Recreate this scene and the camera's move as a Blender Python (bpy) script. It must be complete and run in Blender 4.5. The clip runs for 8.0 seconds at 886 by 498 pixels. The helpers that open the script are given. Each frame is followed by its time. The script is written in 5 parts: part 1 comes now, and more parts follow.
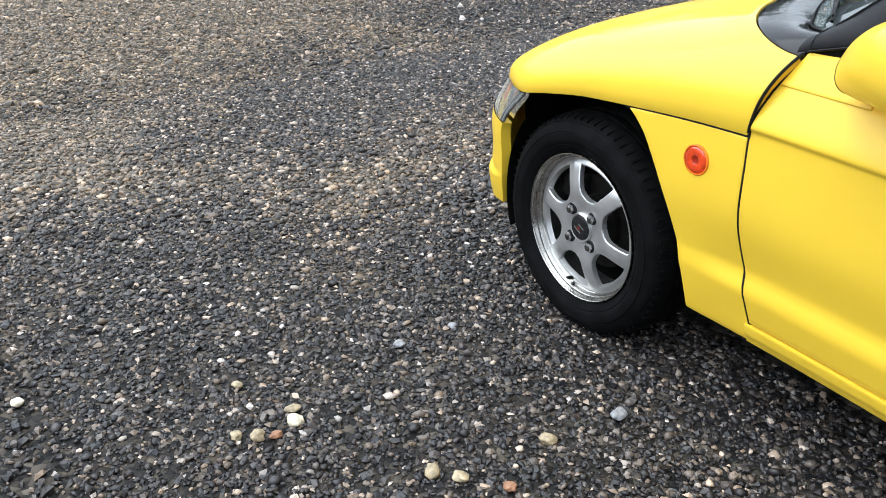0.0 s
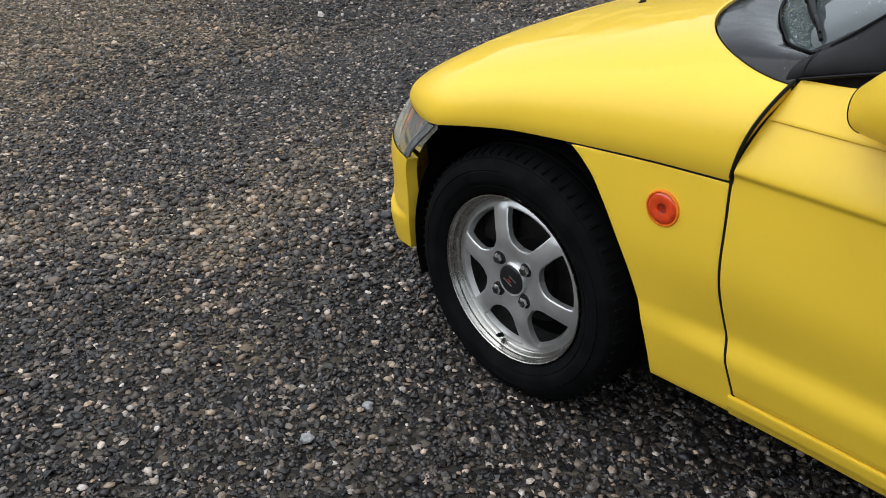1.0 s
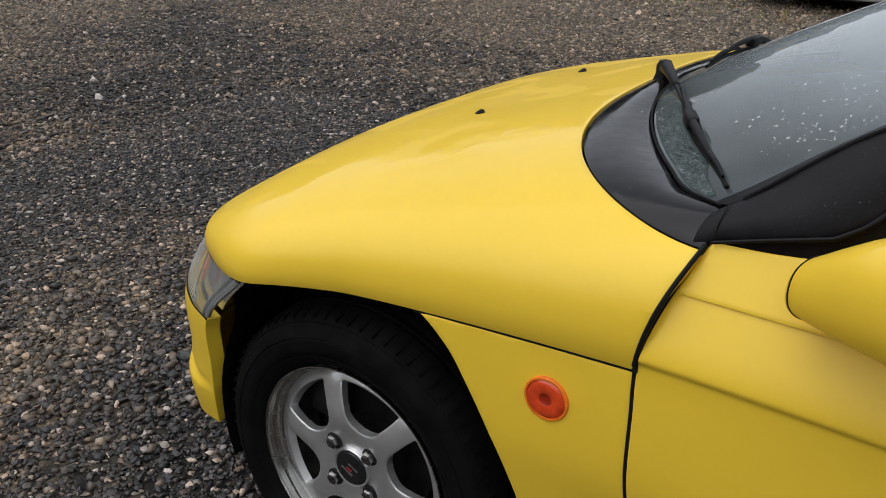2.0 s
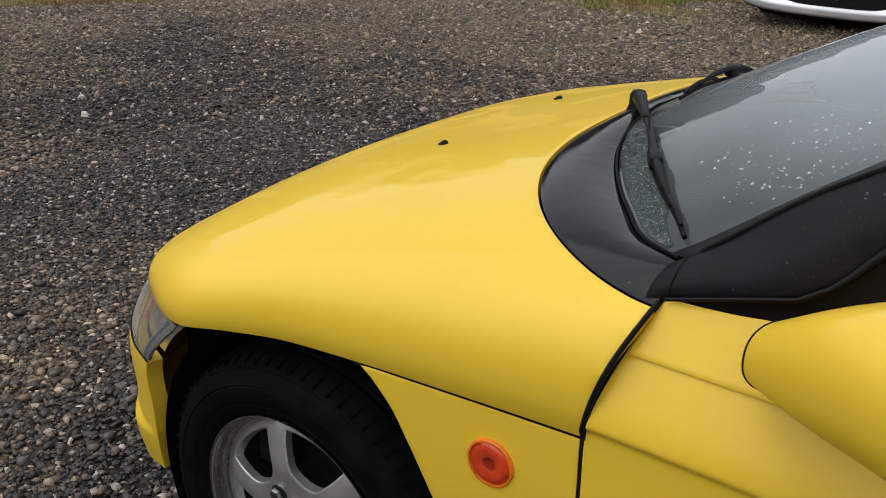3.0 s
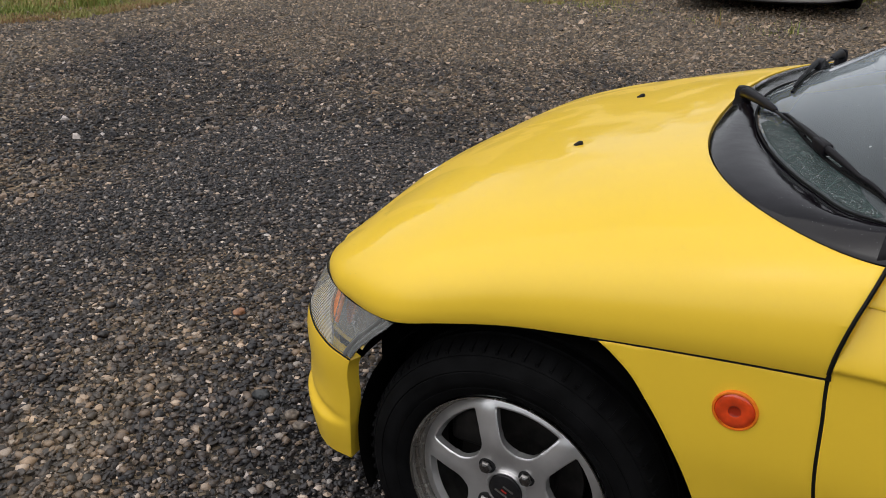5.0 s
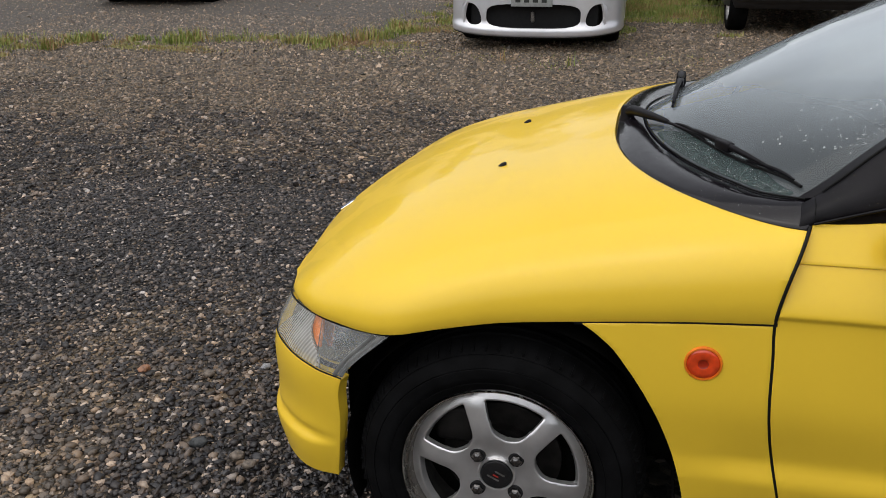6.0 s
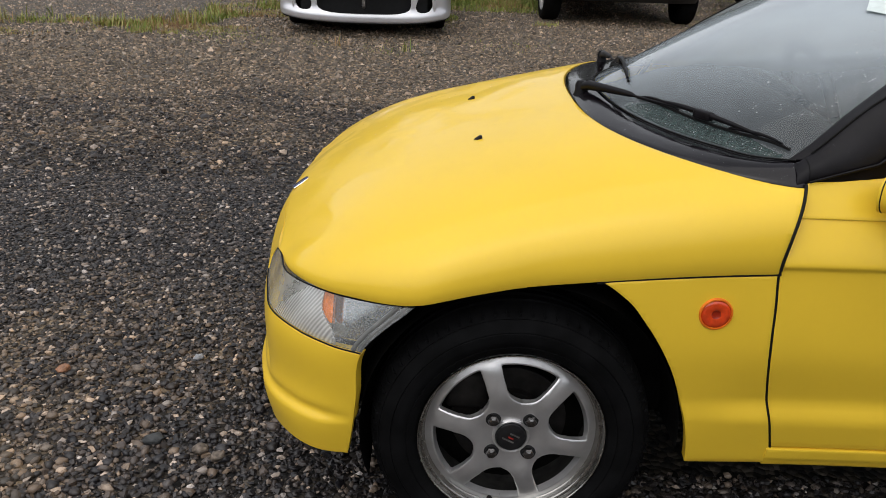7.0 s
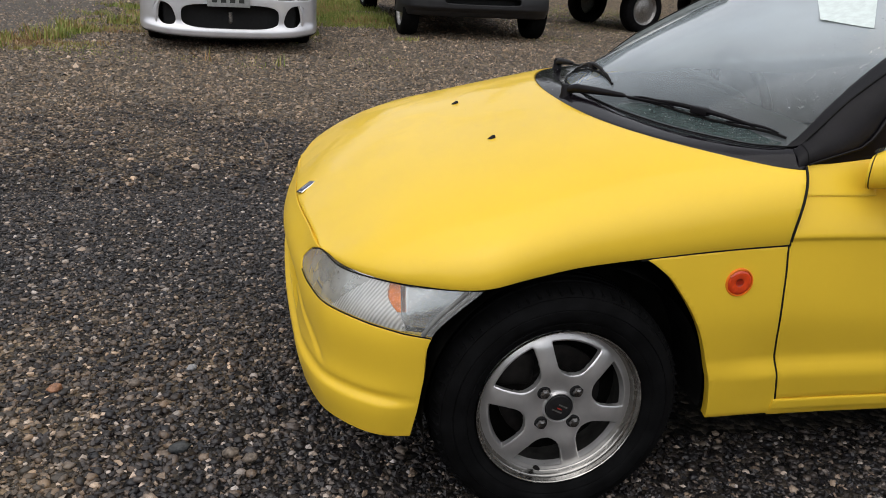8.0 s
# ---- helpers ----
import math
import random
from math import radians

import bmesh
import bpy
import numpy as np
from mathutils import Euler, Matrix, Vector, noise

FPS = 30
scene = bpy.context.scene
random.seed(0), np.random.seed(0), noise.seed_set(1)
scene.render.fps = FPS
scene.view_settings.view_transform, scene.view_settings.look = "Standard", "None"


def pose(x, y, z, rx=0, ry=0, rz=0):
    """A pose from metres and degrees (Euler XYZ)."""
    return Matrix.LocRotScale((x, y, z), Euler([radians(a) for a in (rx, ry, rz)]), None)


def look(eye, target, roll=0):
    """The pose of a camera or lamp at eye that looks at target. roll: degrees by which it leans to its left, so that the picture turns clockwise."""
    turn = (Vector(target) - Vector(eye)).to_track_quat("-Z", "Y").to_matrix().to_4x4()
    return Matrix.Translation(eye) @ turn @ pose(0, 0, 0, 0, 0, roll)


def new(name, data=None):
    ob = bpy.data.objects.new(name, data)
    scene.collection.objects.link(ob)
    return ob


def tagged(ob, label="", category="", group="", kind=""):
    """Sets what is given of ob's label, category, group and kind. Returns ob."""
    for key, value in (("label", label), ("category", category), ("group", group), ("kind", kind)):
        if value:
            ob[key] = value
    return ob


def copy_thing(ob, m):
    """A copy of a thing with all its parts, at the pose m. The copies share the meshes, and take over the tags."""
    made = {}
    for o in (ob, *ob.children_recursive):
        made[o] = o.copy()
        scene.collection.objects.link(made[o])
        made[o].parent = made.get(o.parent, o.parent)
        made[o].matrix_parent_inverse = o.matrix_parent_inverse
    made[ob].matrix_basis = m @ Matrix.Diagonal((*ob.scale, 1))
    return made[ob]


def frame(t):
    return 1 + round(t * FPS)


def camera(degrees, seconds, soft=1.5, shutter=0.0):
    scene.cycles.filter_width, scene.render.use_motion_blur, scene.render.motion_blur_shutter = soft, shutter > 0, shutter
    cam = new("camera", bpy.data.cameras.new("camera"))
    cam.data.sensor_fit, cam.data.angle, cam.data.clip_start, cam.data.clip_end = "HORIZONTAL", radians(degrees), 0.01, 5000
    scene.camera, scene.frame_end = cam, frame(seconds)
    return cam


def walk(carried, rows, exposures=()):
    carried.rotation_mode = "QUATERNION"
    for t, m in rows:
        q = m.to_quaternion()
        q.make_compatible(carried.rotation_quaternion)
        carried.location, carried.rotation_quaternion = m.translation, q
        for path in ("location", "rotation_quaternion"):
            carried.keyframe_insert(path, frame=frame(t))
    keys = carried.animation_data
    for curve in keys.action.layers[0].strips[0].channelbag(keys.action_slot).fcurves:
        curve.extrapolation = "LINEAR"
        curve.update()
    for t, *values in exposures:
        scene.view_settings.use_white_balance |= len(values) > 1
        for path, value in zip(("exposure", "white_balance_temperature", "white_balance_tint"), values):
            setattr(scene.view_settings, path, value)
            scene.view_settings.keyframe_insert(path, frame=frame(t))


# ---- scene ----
cam = camera(53.0, 8.0, 0.85)
PATH = [
    (0, (-1.389, 1.904, 1.143), (0.116, 0.949, 0.235), -0.5),
    (0.3, (-1.288, 1.891, 1.135), (0.179, 0.929, 0.175), -1.3),
    (0.5, (-1.207, 1.859, 1.12), (0.224, 0.856, 0.148), -3.4),
    (0.8, (-1.093, 1.803, 1.13), (0.274, 0.688, 0.188), -1.3),
    (1, (-1.019, 1.763, 1.132), (0.28, 0.572, 0.186), -0.3),
    (1.2, (-0.928, 1.716, 1.138), (0.29, 0.434, 0.204), 0.4),
    (1.5, (-0.803, 1.631, 1.144), (0.295, 0.207, 0.267), 0.4),
    (1.8, (-0.742, 1.549, 1.16), (0.279, 0.059, 0.301), 1.4),
    (2, (-0.731, 1.493, 1.147), (0.285, -0.012, 0.308), 1.6),
    (2.2, (-0.725, 1.434, 1.13), (0.307, -0.061, 0.293), 2.1),
    (3.3, (-0.746, 1.371, 1.161), (0.289, -0.146, 0.369), 1.4),
    (3.5, (-0.735, 1.443, 1.167), (0.289, -0.09, 0.393), 0.5),
    (4, (-0.702, 1.589, 1.197), (0.304, 0.028, 0.454), -1.3),
    (4.2, (-0.679, 1.616, 1.209), (0.318, 0.064, 0.438), -1.4),
    (5.3, (-0.379, 1.792, 1.212), (0.376, 0.132, 0.39), -0.3),
    (5.5, (-0.34, 1.851, 1.216), (0.315, 0.132, 0.43), -1.0),
    (5.8, (-0.272, 1.945, 1.23), (0.23, 0.157, 0.488), -0.9),
    (6, (-0.21, 1.996, 1.23), (0.205, 0.18, 0.502), -0.5),
    (6.2, (-0.127, 2.004, 1.21), (0.226, 0.175, 0.481), -0.2),
    (6.5, (0.014, 2.014, 1.211), (0.259, 0.171, 0.473), 0.8),
    (6.8, (0.105, 2.035, 1.205), (0.196, 0.183, 0.455), 1.7),
    (7, (0.177, 2.068, 1.198), (0.135, 0.212, 0.456), 2.4),
    (7.2, (0.261, 2.126, 1.205), (0.105, 0.267, 0.483), 2.7),
    (7.5, (0.397, 2.197, 1.213), (0.107, 0.346, 0.514), 3.4),
    (7.8, (0.524, 2.189, 1.186), (0.158, 0.353, 0.482), 3.6),
    (8, (0.613, 2.154, 1.174), (0.194, 0.324, 0.484), 3.7),
]
EXPOSURES = [(0.0, 1.68, 5900, 4), (0.5, 1.24, 6100, 4), (1.0, 0.84, 6150, 5), (1.5, 0.58, 6250, 6), (2.0, 0.45, 6350, 8), (3.5, 0.42, 6500, 10), (5.5, 0.5, 6500, 10), (8.0, 0.52, 6500, 10)]
walk(cam, [(t, look(eye, target, roll)) for t, eye, target, roll in PATH], EXPOSURES)

# ---- light ----
SUN_EL, SUN_ROT = radians(68), radians(40)
world = bpy.data.worlds.new("overcast")
scene.world = world
world.use_nodes = True
wn = world.node_tree.nodes
wl = world.node_tree.links
sky = wn.new("ShaderNodeTexSky")
sky.sky_type, sky.sun_disc = "NISHITA", False
sky.sun_elevation, sky.sun_rotation = SUN_EL, SUN_ROT
sky.air_density, sky.dust_density, sky.ozone_density = 1.0, 1.5, 1.0
grey = wn.new("ShaderNodeHueSaturation")
grey.inputs["Saturation"].default_value = 0.18
wl.new(sky.outputs[0], grey.inputs["Color"])
wl.new(grey.outputs[0], wn["Background"].inputs["Color"])
wn["Background"].inputs["Strength"].default_value = 0.13
sun = new("sun", bpy.data.lights.new("sun", "SUN"))
sun.data.energy, sun.data.angle, sun.data.color = 0.9, radians(100), (1.0, 0.97, 0.93)
sun.matrix_world = look((0, 0, 20), Vector((0, 0, 20)) - 10 * Vector((math.sin(SUN_ROT) * math.cos(SUN_EL), math.cos(SUN_ROT) * math.cos(SUN_EL), math.sin(SUN_EL))))


# ---- materials ----
def material(name, colour, rough=0.5, metal=0.0, coat=0.0, spots=0.0, scale=40.0, bump=0.0, bump_scale=200.0, spec=0.5, rough_var=0.0):
    """A painted or moulded surface with stains at one scale and fine relief at another."""
    m = bpy.data.materials.new(name)
    m.use_nodes = True
    n, l = m.node_tree.nodes, m.node_tree.links
    b = n["Principled BSDF"]
    b.inputs["Roughness"].default_value, b.inputs["Metallic"].default_value = rough, metal
    b.inputs["Coat Weight"].default_value, b.inputs["Coat Roughness"].default_value = coat, 0.06
    b.inputs["Specular IOR Level"].default_value = spec
    at = n.new("ShaderNodeTexCoord")
    tex = n.new("ShaderNodeTexNoise")
    tex.inputs["Scale"].default_value, tex.inputs["Detail"].default_value = scale, 5.0
    l.new(at.outputs["Object"], tex.inputs["Vector"])
    ramp = n.new("ShaderNodeValToRGB")
    lo = [c * (1 - spots) for c in colour]
    hi = [min(1, c * (1 + spots)) for c in colour]
    ramp.color_ramp.elements[0].position, ramp.color_ramp.elements[1].position = 0.35, 0.65
    ramp.color_ramp.elements[0].color, ramp.color_ramp.elements[1].color = (*lo, 1), (*hi, 1)
    l.new(tex.outputs["Fac"], ramp.inputs["Fac"])
    l.new(ramp.outputs[0], b.inputs["Base Color"])
    if rough_var:
        r = n.new("ShaderNodeMapRange")
        r.inputs["To Min"].default_value, r.inputs["To Max"].default_value = rough - rough_var, rough + rough_var
        l.new(tex.outputs["Fac"], r.inputs["Value"])
        l.new(r.outputs[0], b.inputs["Roughness"])
    if bump:
        fine = n.new("ShaderNodeTexNoise")
        fine.inputs["Scale"].default_value, fine.inputs["Detail"].default_value = bump_scale, 3.0
        l.new(at.outputs["Object"], fine.inputs["Vector"])
        bp = n.new("ShaderNodeBump")
        bp.inputs["Strength"].default_value, bp.inputs["Distance"].default_value = bump, 0.002
        l.new(fine.outputs["Fac"], bp.inputs["Height"])
        l.new(bp.outputs[0], b.inputs["Normal"])
    return m


YELLOW = material("yellow_paint", (0.86, 0.57, 0.040), 0.45, coat=0.55, spec=0.15, spots=0.03, scale=3.0, bump=0.035, bump_scale=700)


def wet_coat(m):
    """Rain on the lacquer: smooth sheets of water on the flat tops, fine beads that dull the gloss elsewhere."""
    n, l = m.node_tree.nodes, m.node_tree.links
    b = n["Principled BSDF"]
    at = n.new("ShaderNodeTexCoord")
    tex = n.new("ShaderNodeTexNoise")
    tex.inputs["Scale"].default_value, tex.inputs["Detail"].default_value, tex.inputs["Distortion"].default_value = 7.0, 4.0, 0.6
    l.new(at.outputs["Object"], tex.inputs["Vector"])
    nor = n.new("ShaderNodeSeparateXYZ")
    l.new(at.outputs["Normal"], nor.inputs[0])
    flat = n.new("ShaderNodeMath")
    flat.operation = "MULTIPLY_ADD"
    l.new(nor.outputs[2], flat.inputs[0])
    flat.inputs[1].default_value = 0.55
    l.new(tex.outputs["Fac"], flat.inputs[2])
    film = n.new("ShaderNodeMapRange")
    film.interpolation_type = "SMOOTHSTEP"
    film.inputs["From Min"].default_value, film.inputs["From Max"].default_value = 0.93, 1.03
    film.inputs["To Min"].default_value, film.inputs["To Max"].default_value = 0.27, 0.05
    l.new(flat.outputs[0], film.inputs["Value"])
    l.new(film.outputs[0], b.inputs["Coat Roughness"])
    wave = n.new("ShaderNodeTexNoise")
    wave.inputs["Scale"].default_value, wave.inputs["Detail"].default_value = 38.0, 2.0
    l.new(at.outputs["Object"], wave.inputs["Vector"])
    bp = n.new("ShaderNodeBump")
    bp.inputs["Strength"].default_value, bp.inputs["Distance"].default_value = 0.10, 0.004
    l.new(wave.outputs["Fac"], bp.inputs["Height"])
    l.new(bp.outputs[0], b.inputs["Coat Normal"])


wet_coat(YELLOW)
BLACK_TRIM = material("black_satin_trim", (0.0052, 0.0044, 0.0060), 0.45, spots=0.3, scale=30, bump=0.10, bump_scale=500, rough_var=0.1, spec=0.18)
WET_BLACK = material("wet_gloss_black", (0.0050, 0.0038, 0.0056), 0.13, spots=0.3, scale=14, bump=0.40, bump_scale=22, rough_var=0.12, spec=0.34)
RUBBER = material("black_rubber", (0.004, 0.004, 0.004), 0.65, spec=0.2, spots=0.3, scale=30, bump=0.3, bump_scale=300)
TYRE = material("tyre_rubber", (0.0048, 0.0048, 0.0052), 0.75, spec=0.06, spots=0.35, scale=25, bump=0.2, bump_scale=250)
LINER = material("arch_liner_plastic", (0.006, 0.0058, 0.0056), 0.9, spots=0.4, scale=20, spec=0.04)
ALLOY = material("silver_alloy", (0.66, 0.65, 0.65), 0.31, metal=0.80, coat=0.2, spots=0.08, scale=25, bump=0.05, bump_scale=600, rough_var=0.08)
BARREL = material("dirty_rim_barrel", (0.035, 0.033, 0.031), 0.75, metal=0.2, spots=0.45, scale=35)
NUT = material("dark_wheel_nut", (0.22, 0.21, 0.205), 0.26, metal=1.0, spots=0.3, scale=90)
ALLOY_LIP = material("machined_alloy_lip", (0.42, 0.405, 0.38), 0.26, metal=1.0, spots=0.06, scale=60, rough_var=0.06)
STEEL = material("dull_steel", (0.30, 0.29, 0.28), 0.45, metal=0.9, spots=0.3, scale=60)
IRON = material("dark_brake_iron", (0.018, 0.016, 0.015), 0.6, metal=0.6, spots=0.4, scale=40)
CAP = material("black_cap", (0.012, 0.012, 0.013), 0.25, spots=0.2)
RED = material("red_mark", (0.35, 0.02, 0.015), 0.4)
CHROME = material("chrome", (0.75, 0.75, 0.75), 0.12, metal=1.0, spots=0.03)
REFLECTOR = material("lamp_reflector", (0.70, 0.70, 0.69), 0.16, metal=0.9, spots=0.08, scale=50)
LENS_EDGE = material("grey_lens_edge", (0.16, 0.16, 0.155), 0.30, spots=0.2, scale=40)
AMBER = material("amber_filter", (0.85, 0.22, 0.03), 0.40, coat=0.2, spots=0.25, scale=70, bump=0.3, bump_scale=220)
ORANGE = material("amber_plastic", (0.85, 0.20, 0.015), 0.3, spots=0.15, scale=60)
MARKER = material("red_orange_marker_lens", (0.70, 0.060, 0.010), 0.22, coat=0.6, spots=0.2, scale=50)
MARKER_CORE = material("marker_core", (0.34, 0.022, 0.006), 0.3, spots=0.2, scale=50)
INTERIOR = material("grey_interior_plastic", (0.24, 0.235, 0.25), 0.7, spots=0.2, scale=15, bump=0.3, bump_scale=500)
DASH = material("dark_dashboard_plastic", (0.035, 0.034, 0.038), 0.7, spots=0.2, scale=15, bump=0.3, bump_scale=500)
RAIL = material("grey_trim_rail", (0.55, 0.55, 0.57), 0.5, spots=0.1, scale=30)
FABRIC = material("dark_seat_fabric", (0.12, 0.12, 0.13), 0.9, spots=0.4, scale=60, bump=0.4, bump_scale=700)
SOFTTOP = material("black_soft_top_vinyl", (0.018, 0.018, 0.02), 0.6, spots=0.25, scale=20, bump=0.4, bump_scale=500)
SILVER = material("silver_paint", (0.64, 0.64, 0.67), 0.32, metal=0.45, coat=0.7, spots=0.05, scale=8)
GREY_PAINT = material("dark_grey_paint", (0.010, 0.010, 0.012), 0.55, coat=0.05, spots=0.2, scale=10)
WHITE_PAINT = material("white_paint", (0.70, 0.70, 0.68), 0.4, coat=0.5, spots=0.08, scale=10)
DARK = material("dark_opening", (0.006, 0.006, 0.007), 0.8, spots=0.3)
PLATE = material("plate_paint", (0.34, 0.35, 0.35), 0.5, spots=0.1)
PAPER = material("pale_paper", (0.66, 0.73, 0.715), 0.8, spots=0.07, scale=60)
INK = material("plate_ink", (0.02, 0.025, 0.022), 0.6)
MIRROR = material("mirror_glass", (0.8, 0.82, 0.82), 0.02, metal=1.0)


def thin_glass(name, tint, film, film_lo, film_hi, scale, rough=0.0, relief=None, rise=None, ior=1.6):
    """A thin clear pane: see-through, mirror-like at a slant, with a patchy film of mist, haze or painted sheen on it.
    """
    m = bpy.data.materials.new(name)
    m.use_nodes = True
    n, l = m.node_tree.nodes, m.node_tree.links
    n.remove(n["Principled BSDF"])
    at = n.new("ShaderNodeTexCoord")
    tex = n.new("ShaderNodeTexNoise")
    tex.inputs["Scale"].default_value, tex.inputs["Detail"].default_value = scale, 4
    l.new(at.outputs["Object"], tex.inputs["Vector"])
    amount = n.new("ShaderNodeMapRange")
    amount.inputs["From Min"].default_value, amount.inputs["From Max"].default_value = 0.3, 0.7
    amount.inputs["To Min"].default_value, amount.inputs["To Max"].default_value = film_lo, film_hi
    l.new(tex.outputs["Fac"], amount.inputs["Value"])
    clear = n.new("ShaderNodeBsdfTransparent")
    clear.inputs["Color"].default_value = (*tint, 1)
    haze = n.new("ShaderNodeBsdfDiffuse")
    haze.inputs["Color"].default_value = (*film, 1)
    mix = n.new("ShaderNodeMixShader")
    l.new(clear.outputs[0], mix.inputs[1])
    l.new(haze.outputs[0], mix.inputs[2])
    shine = n.new("ShaderNodeBsdfGlossy")
    shine.inputs["Roughness"].default_value = rough
    # gloss by angle, alike from both sides of the pane
    fres = n.new("ShaderNodeLayerWeight")
    fres.inputs["Blend"].default_value = 0.5
    steep = n.new("ShaderNodeMath")
    steep.operation = "POWER"
    l.new(fres.outputs["Facing"], steep.inputs[0])
    steep.inputs[1].default_value = 5.0
    least = ((ior - 1) / (ior + 1)) ** 2
    gloss = n.new("ShaderNodeMath")
    gloss.operation = "MULTIPLY_ADD"
    l.new(steep.outputs[0], gloss.inputs[0])
    gloss.inputs[1].default_value, gloss.inputs[2].default_value = 1 - least, least
    fac = amount.outputs[0]
    # film thickens up and across the pane, painting in a pale sheen
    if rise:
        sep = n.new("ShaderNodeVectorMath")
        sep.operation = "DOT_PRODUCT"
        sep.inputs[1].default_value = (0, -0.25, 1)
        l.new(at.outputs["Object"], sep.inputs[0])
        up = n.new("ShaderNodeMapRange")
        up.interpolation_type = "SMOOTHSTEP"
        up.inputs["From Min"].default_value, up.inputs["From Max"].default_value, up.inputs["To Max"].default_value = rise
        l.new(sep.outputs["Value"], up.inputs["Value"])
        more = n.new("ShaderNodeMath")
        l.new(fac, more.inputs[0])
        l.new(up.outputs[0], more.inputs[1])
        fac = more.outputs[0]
    if relief:
        kind, size, depth = relief
        wave = n.new("ShaderNodeTexWave" if kind == "flutes" else "ShaderNodeTexVoronoi")
        wave.inputs["Scale"].default_value = size
        if kind == "flutes":
            wave.bands_direction = "Y"
        l.new(at.outputs["Object"], wave.inputs["Vector"])
        bp = n.new("ShaderNodeBump")
        bp.inputs["Strength"].default_value, bp.inputs["Distance"].default_value = depth, 0.003
        out = wave.outputs["Fac" if kind == "flutes" else "Distance"]
        l.new(out, bp.inputs["Height"])
        for node in (shine, fres, haze):
            l.new(bp.outputs[0], node.inputs["Normal"])
        k = n.new("ShaderNodeMath")
        k.operation = "MULTIPLY_ADD"
        l.new(out, k.inputs[0])
        k.inputs[1].default_value = 0.22
        l.new(fac, k.inputs[2])
        fac = k.outputs[0]
    l.new(fac, mix.inputs[0])
    top = n.new("ShaderNodeMixShader")
    l.new(gloss.outputs[0], top.inputs[0])
    l.new(mix.outputs[0], top.inputs[1])
    l.new(shine.outputs[0], top.inputs[2])
    l.new(top.outputs[0], n["Material Output"].inputs["Surface"])
    return m


# the rising pale film stands in for reflected sky as well as mist
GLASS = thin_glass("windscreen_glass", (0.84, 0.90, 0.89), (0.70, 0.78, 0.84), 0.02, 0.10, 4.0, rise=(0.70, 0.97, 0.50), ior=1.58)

FLUTED = thin_glass("fluted_lamp_lens", (0.85, 0.87, 0.87), (0.74, 0.73, 0.70), 0.28, 0.52, 14, 0.10, ("flutes", 62, 0.5))
CLEAR = thin_glass("clear_lamp_lens", (0.80, 0.82, 0.82), (0.58, 0.57, 0.53), 0.26, 0.44, 22, 0.06)
COVER = thin_glass("amber_cover_lens", (0.95, 0.95, 0.95), (0.72, 0.66, 0.60), 0.06, 0.22, 40, 0.06, ior=1.25)
PEBBLED = thin_glass("pebbled_corner_lens", (0.74, 0.76, 0.77), (0.62, 0.64, 0.64), 0.03, 0.20, 20, 0.05, ("beads", 330, 0.5))
# white in WATER and DROP stands in for glints on the beads
WATER = thin_glass("rain_water", (0.95, 0.95, 0.95), (0.85, 0.87, 0.88), 0.02, 0.16, 60, ior=1.4)
DROP = thin_glass("glint_white_drop", (0.95, 0.97, 0.97), (0.90, 0.93, 0.93), 0.12, 0.60, 90, ior=1.4)
# unwiped rain, with dark teal painted in to mute the sky's reflection
DARK_RAIN = thin_glass("darkened_unwiped_rain", (0.5, 0.62, 0.60), (0.060, 0.085, 0.082), 0.30, 0.75, 90, 0.1, ("beads", 300, 0.7), ior=1.2)
FAR_BORDER = material("grey_green_far_border", (0.085, 0.10, 0.095), 0.35, spots=0.3, scale=40)
CLEAR_WATER = thin_glass("clear_rain_water", (0.97, 0.97, 0.97), (0.85, 0.87, 0.88), 0.0, 0.05, 60)


# ---- building tools ----
def spl(xs, ys):
    """A smooth curve through the given heights ys at xs (rising)."""
    xs, ys = np.array(xs, float), np.array(ys, float)
    if xs[0] > xs[-1]:
        xs, ys = xs[::-1], ys[::-1]
    d = np.diff(ys) / np.diff(xs)
    m = np.empty(len(xs))
    m[0], m[-1] = d[0], d[-1]
    for i in range(1, len(xs) - 1):
        h0, h1 = xs[i] - xs[i - 1], xs[i + 1] - xs[i]
        m[i] = (d[i - 1] * h1 + d[i] * h0) / (h0 + h1)

    def f(x):
        x = min(max(x, xs[0]), xs[-1])
        i = min(max(int(np.searchsorted(xs, x)) - 1, 0), len(xs) - 2)
        h = xs[i + 1] - xs[i]
        t = (x - xs[i]) / h
        return float((1 + 2 * t) * (1 - t) ** 2 * ys[i] + t * (1 - t) ** 2 * h * m[i] + t * t * (3 - 2 * t) * ys[i + 1] + t * t * (t - 1) * h * m[i + 1])
    return f


def sheet(fn, us, vs, close_u=False):
    """A net of faces over fn(u, v)."""
    bm = bmesh.new()
    rows = [[bm.verts.new(fn(u, v)) for v in vs] for u in us]
    n = len(rows)
    for i in range(n if close_u else n - 1):
        a, b = rows[i], rows[(i + 1) % n]
        for j in range(len(vs) - 1):
            bm.faces.new((a[j], b[j], b[j + 1], a[j + 1]))
    return bm


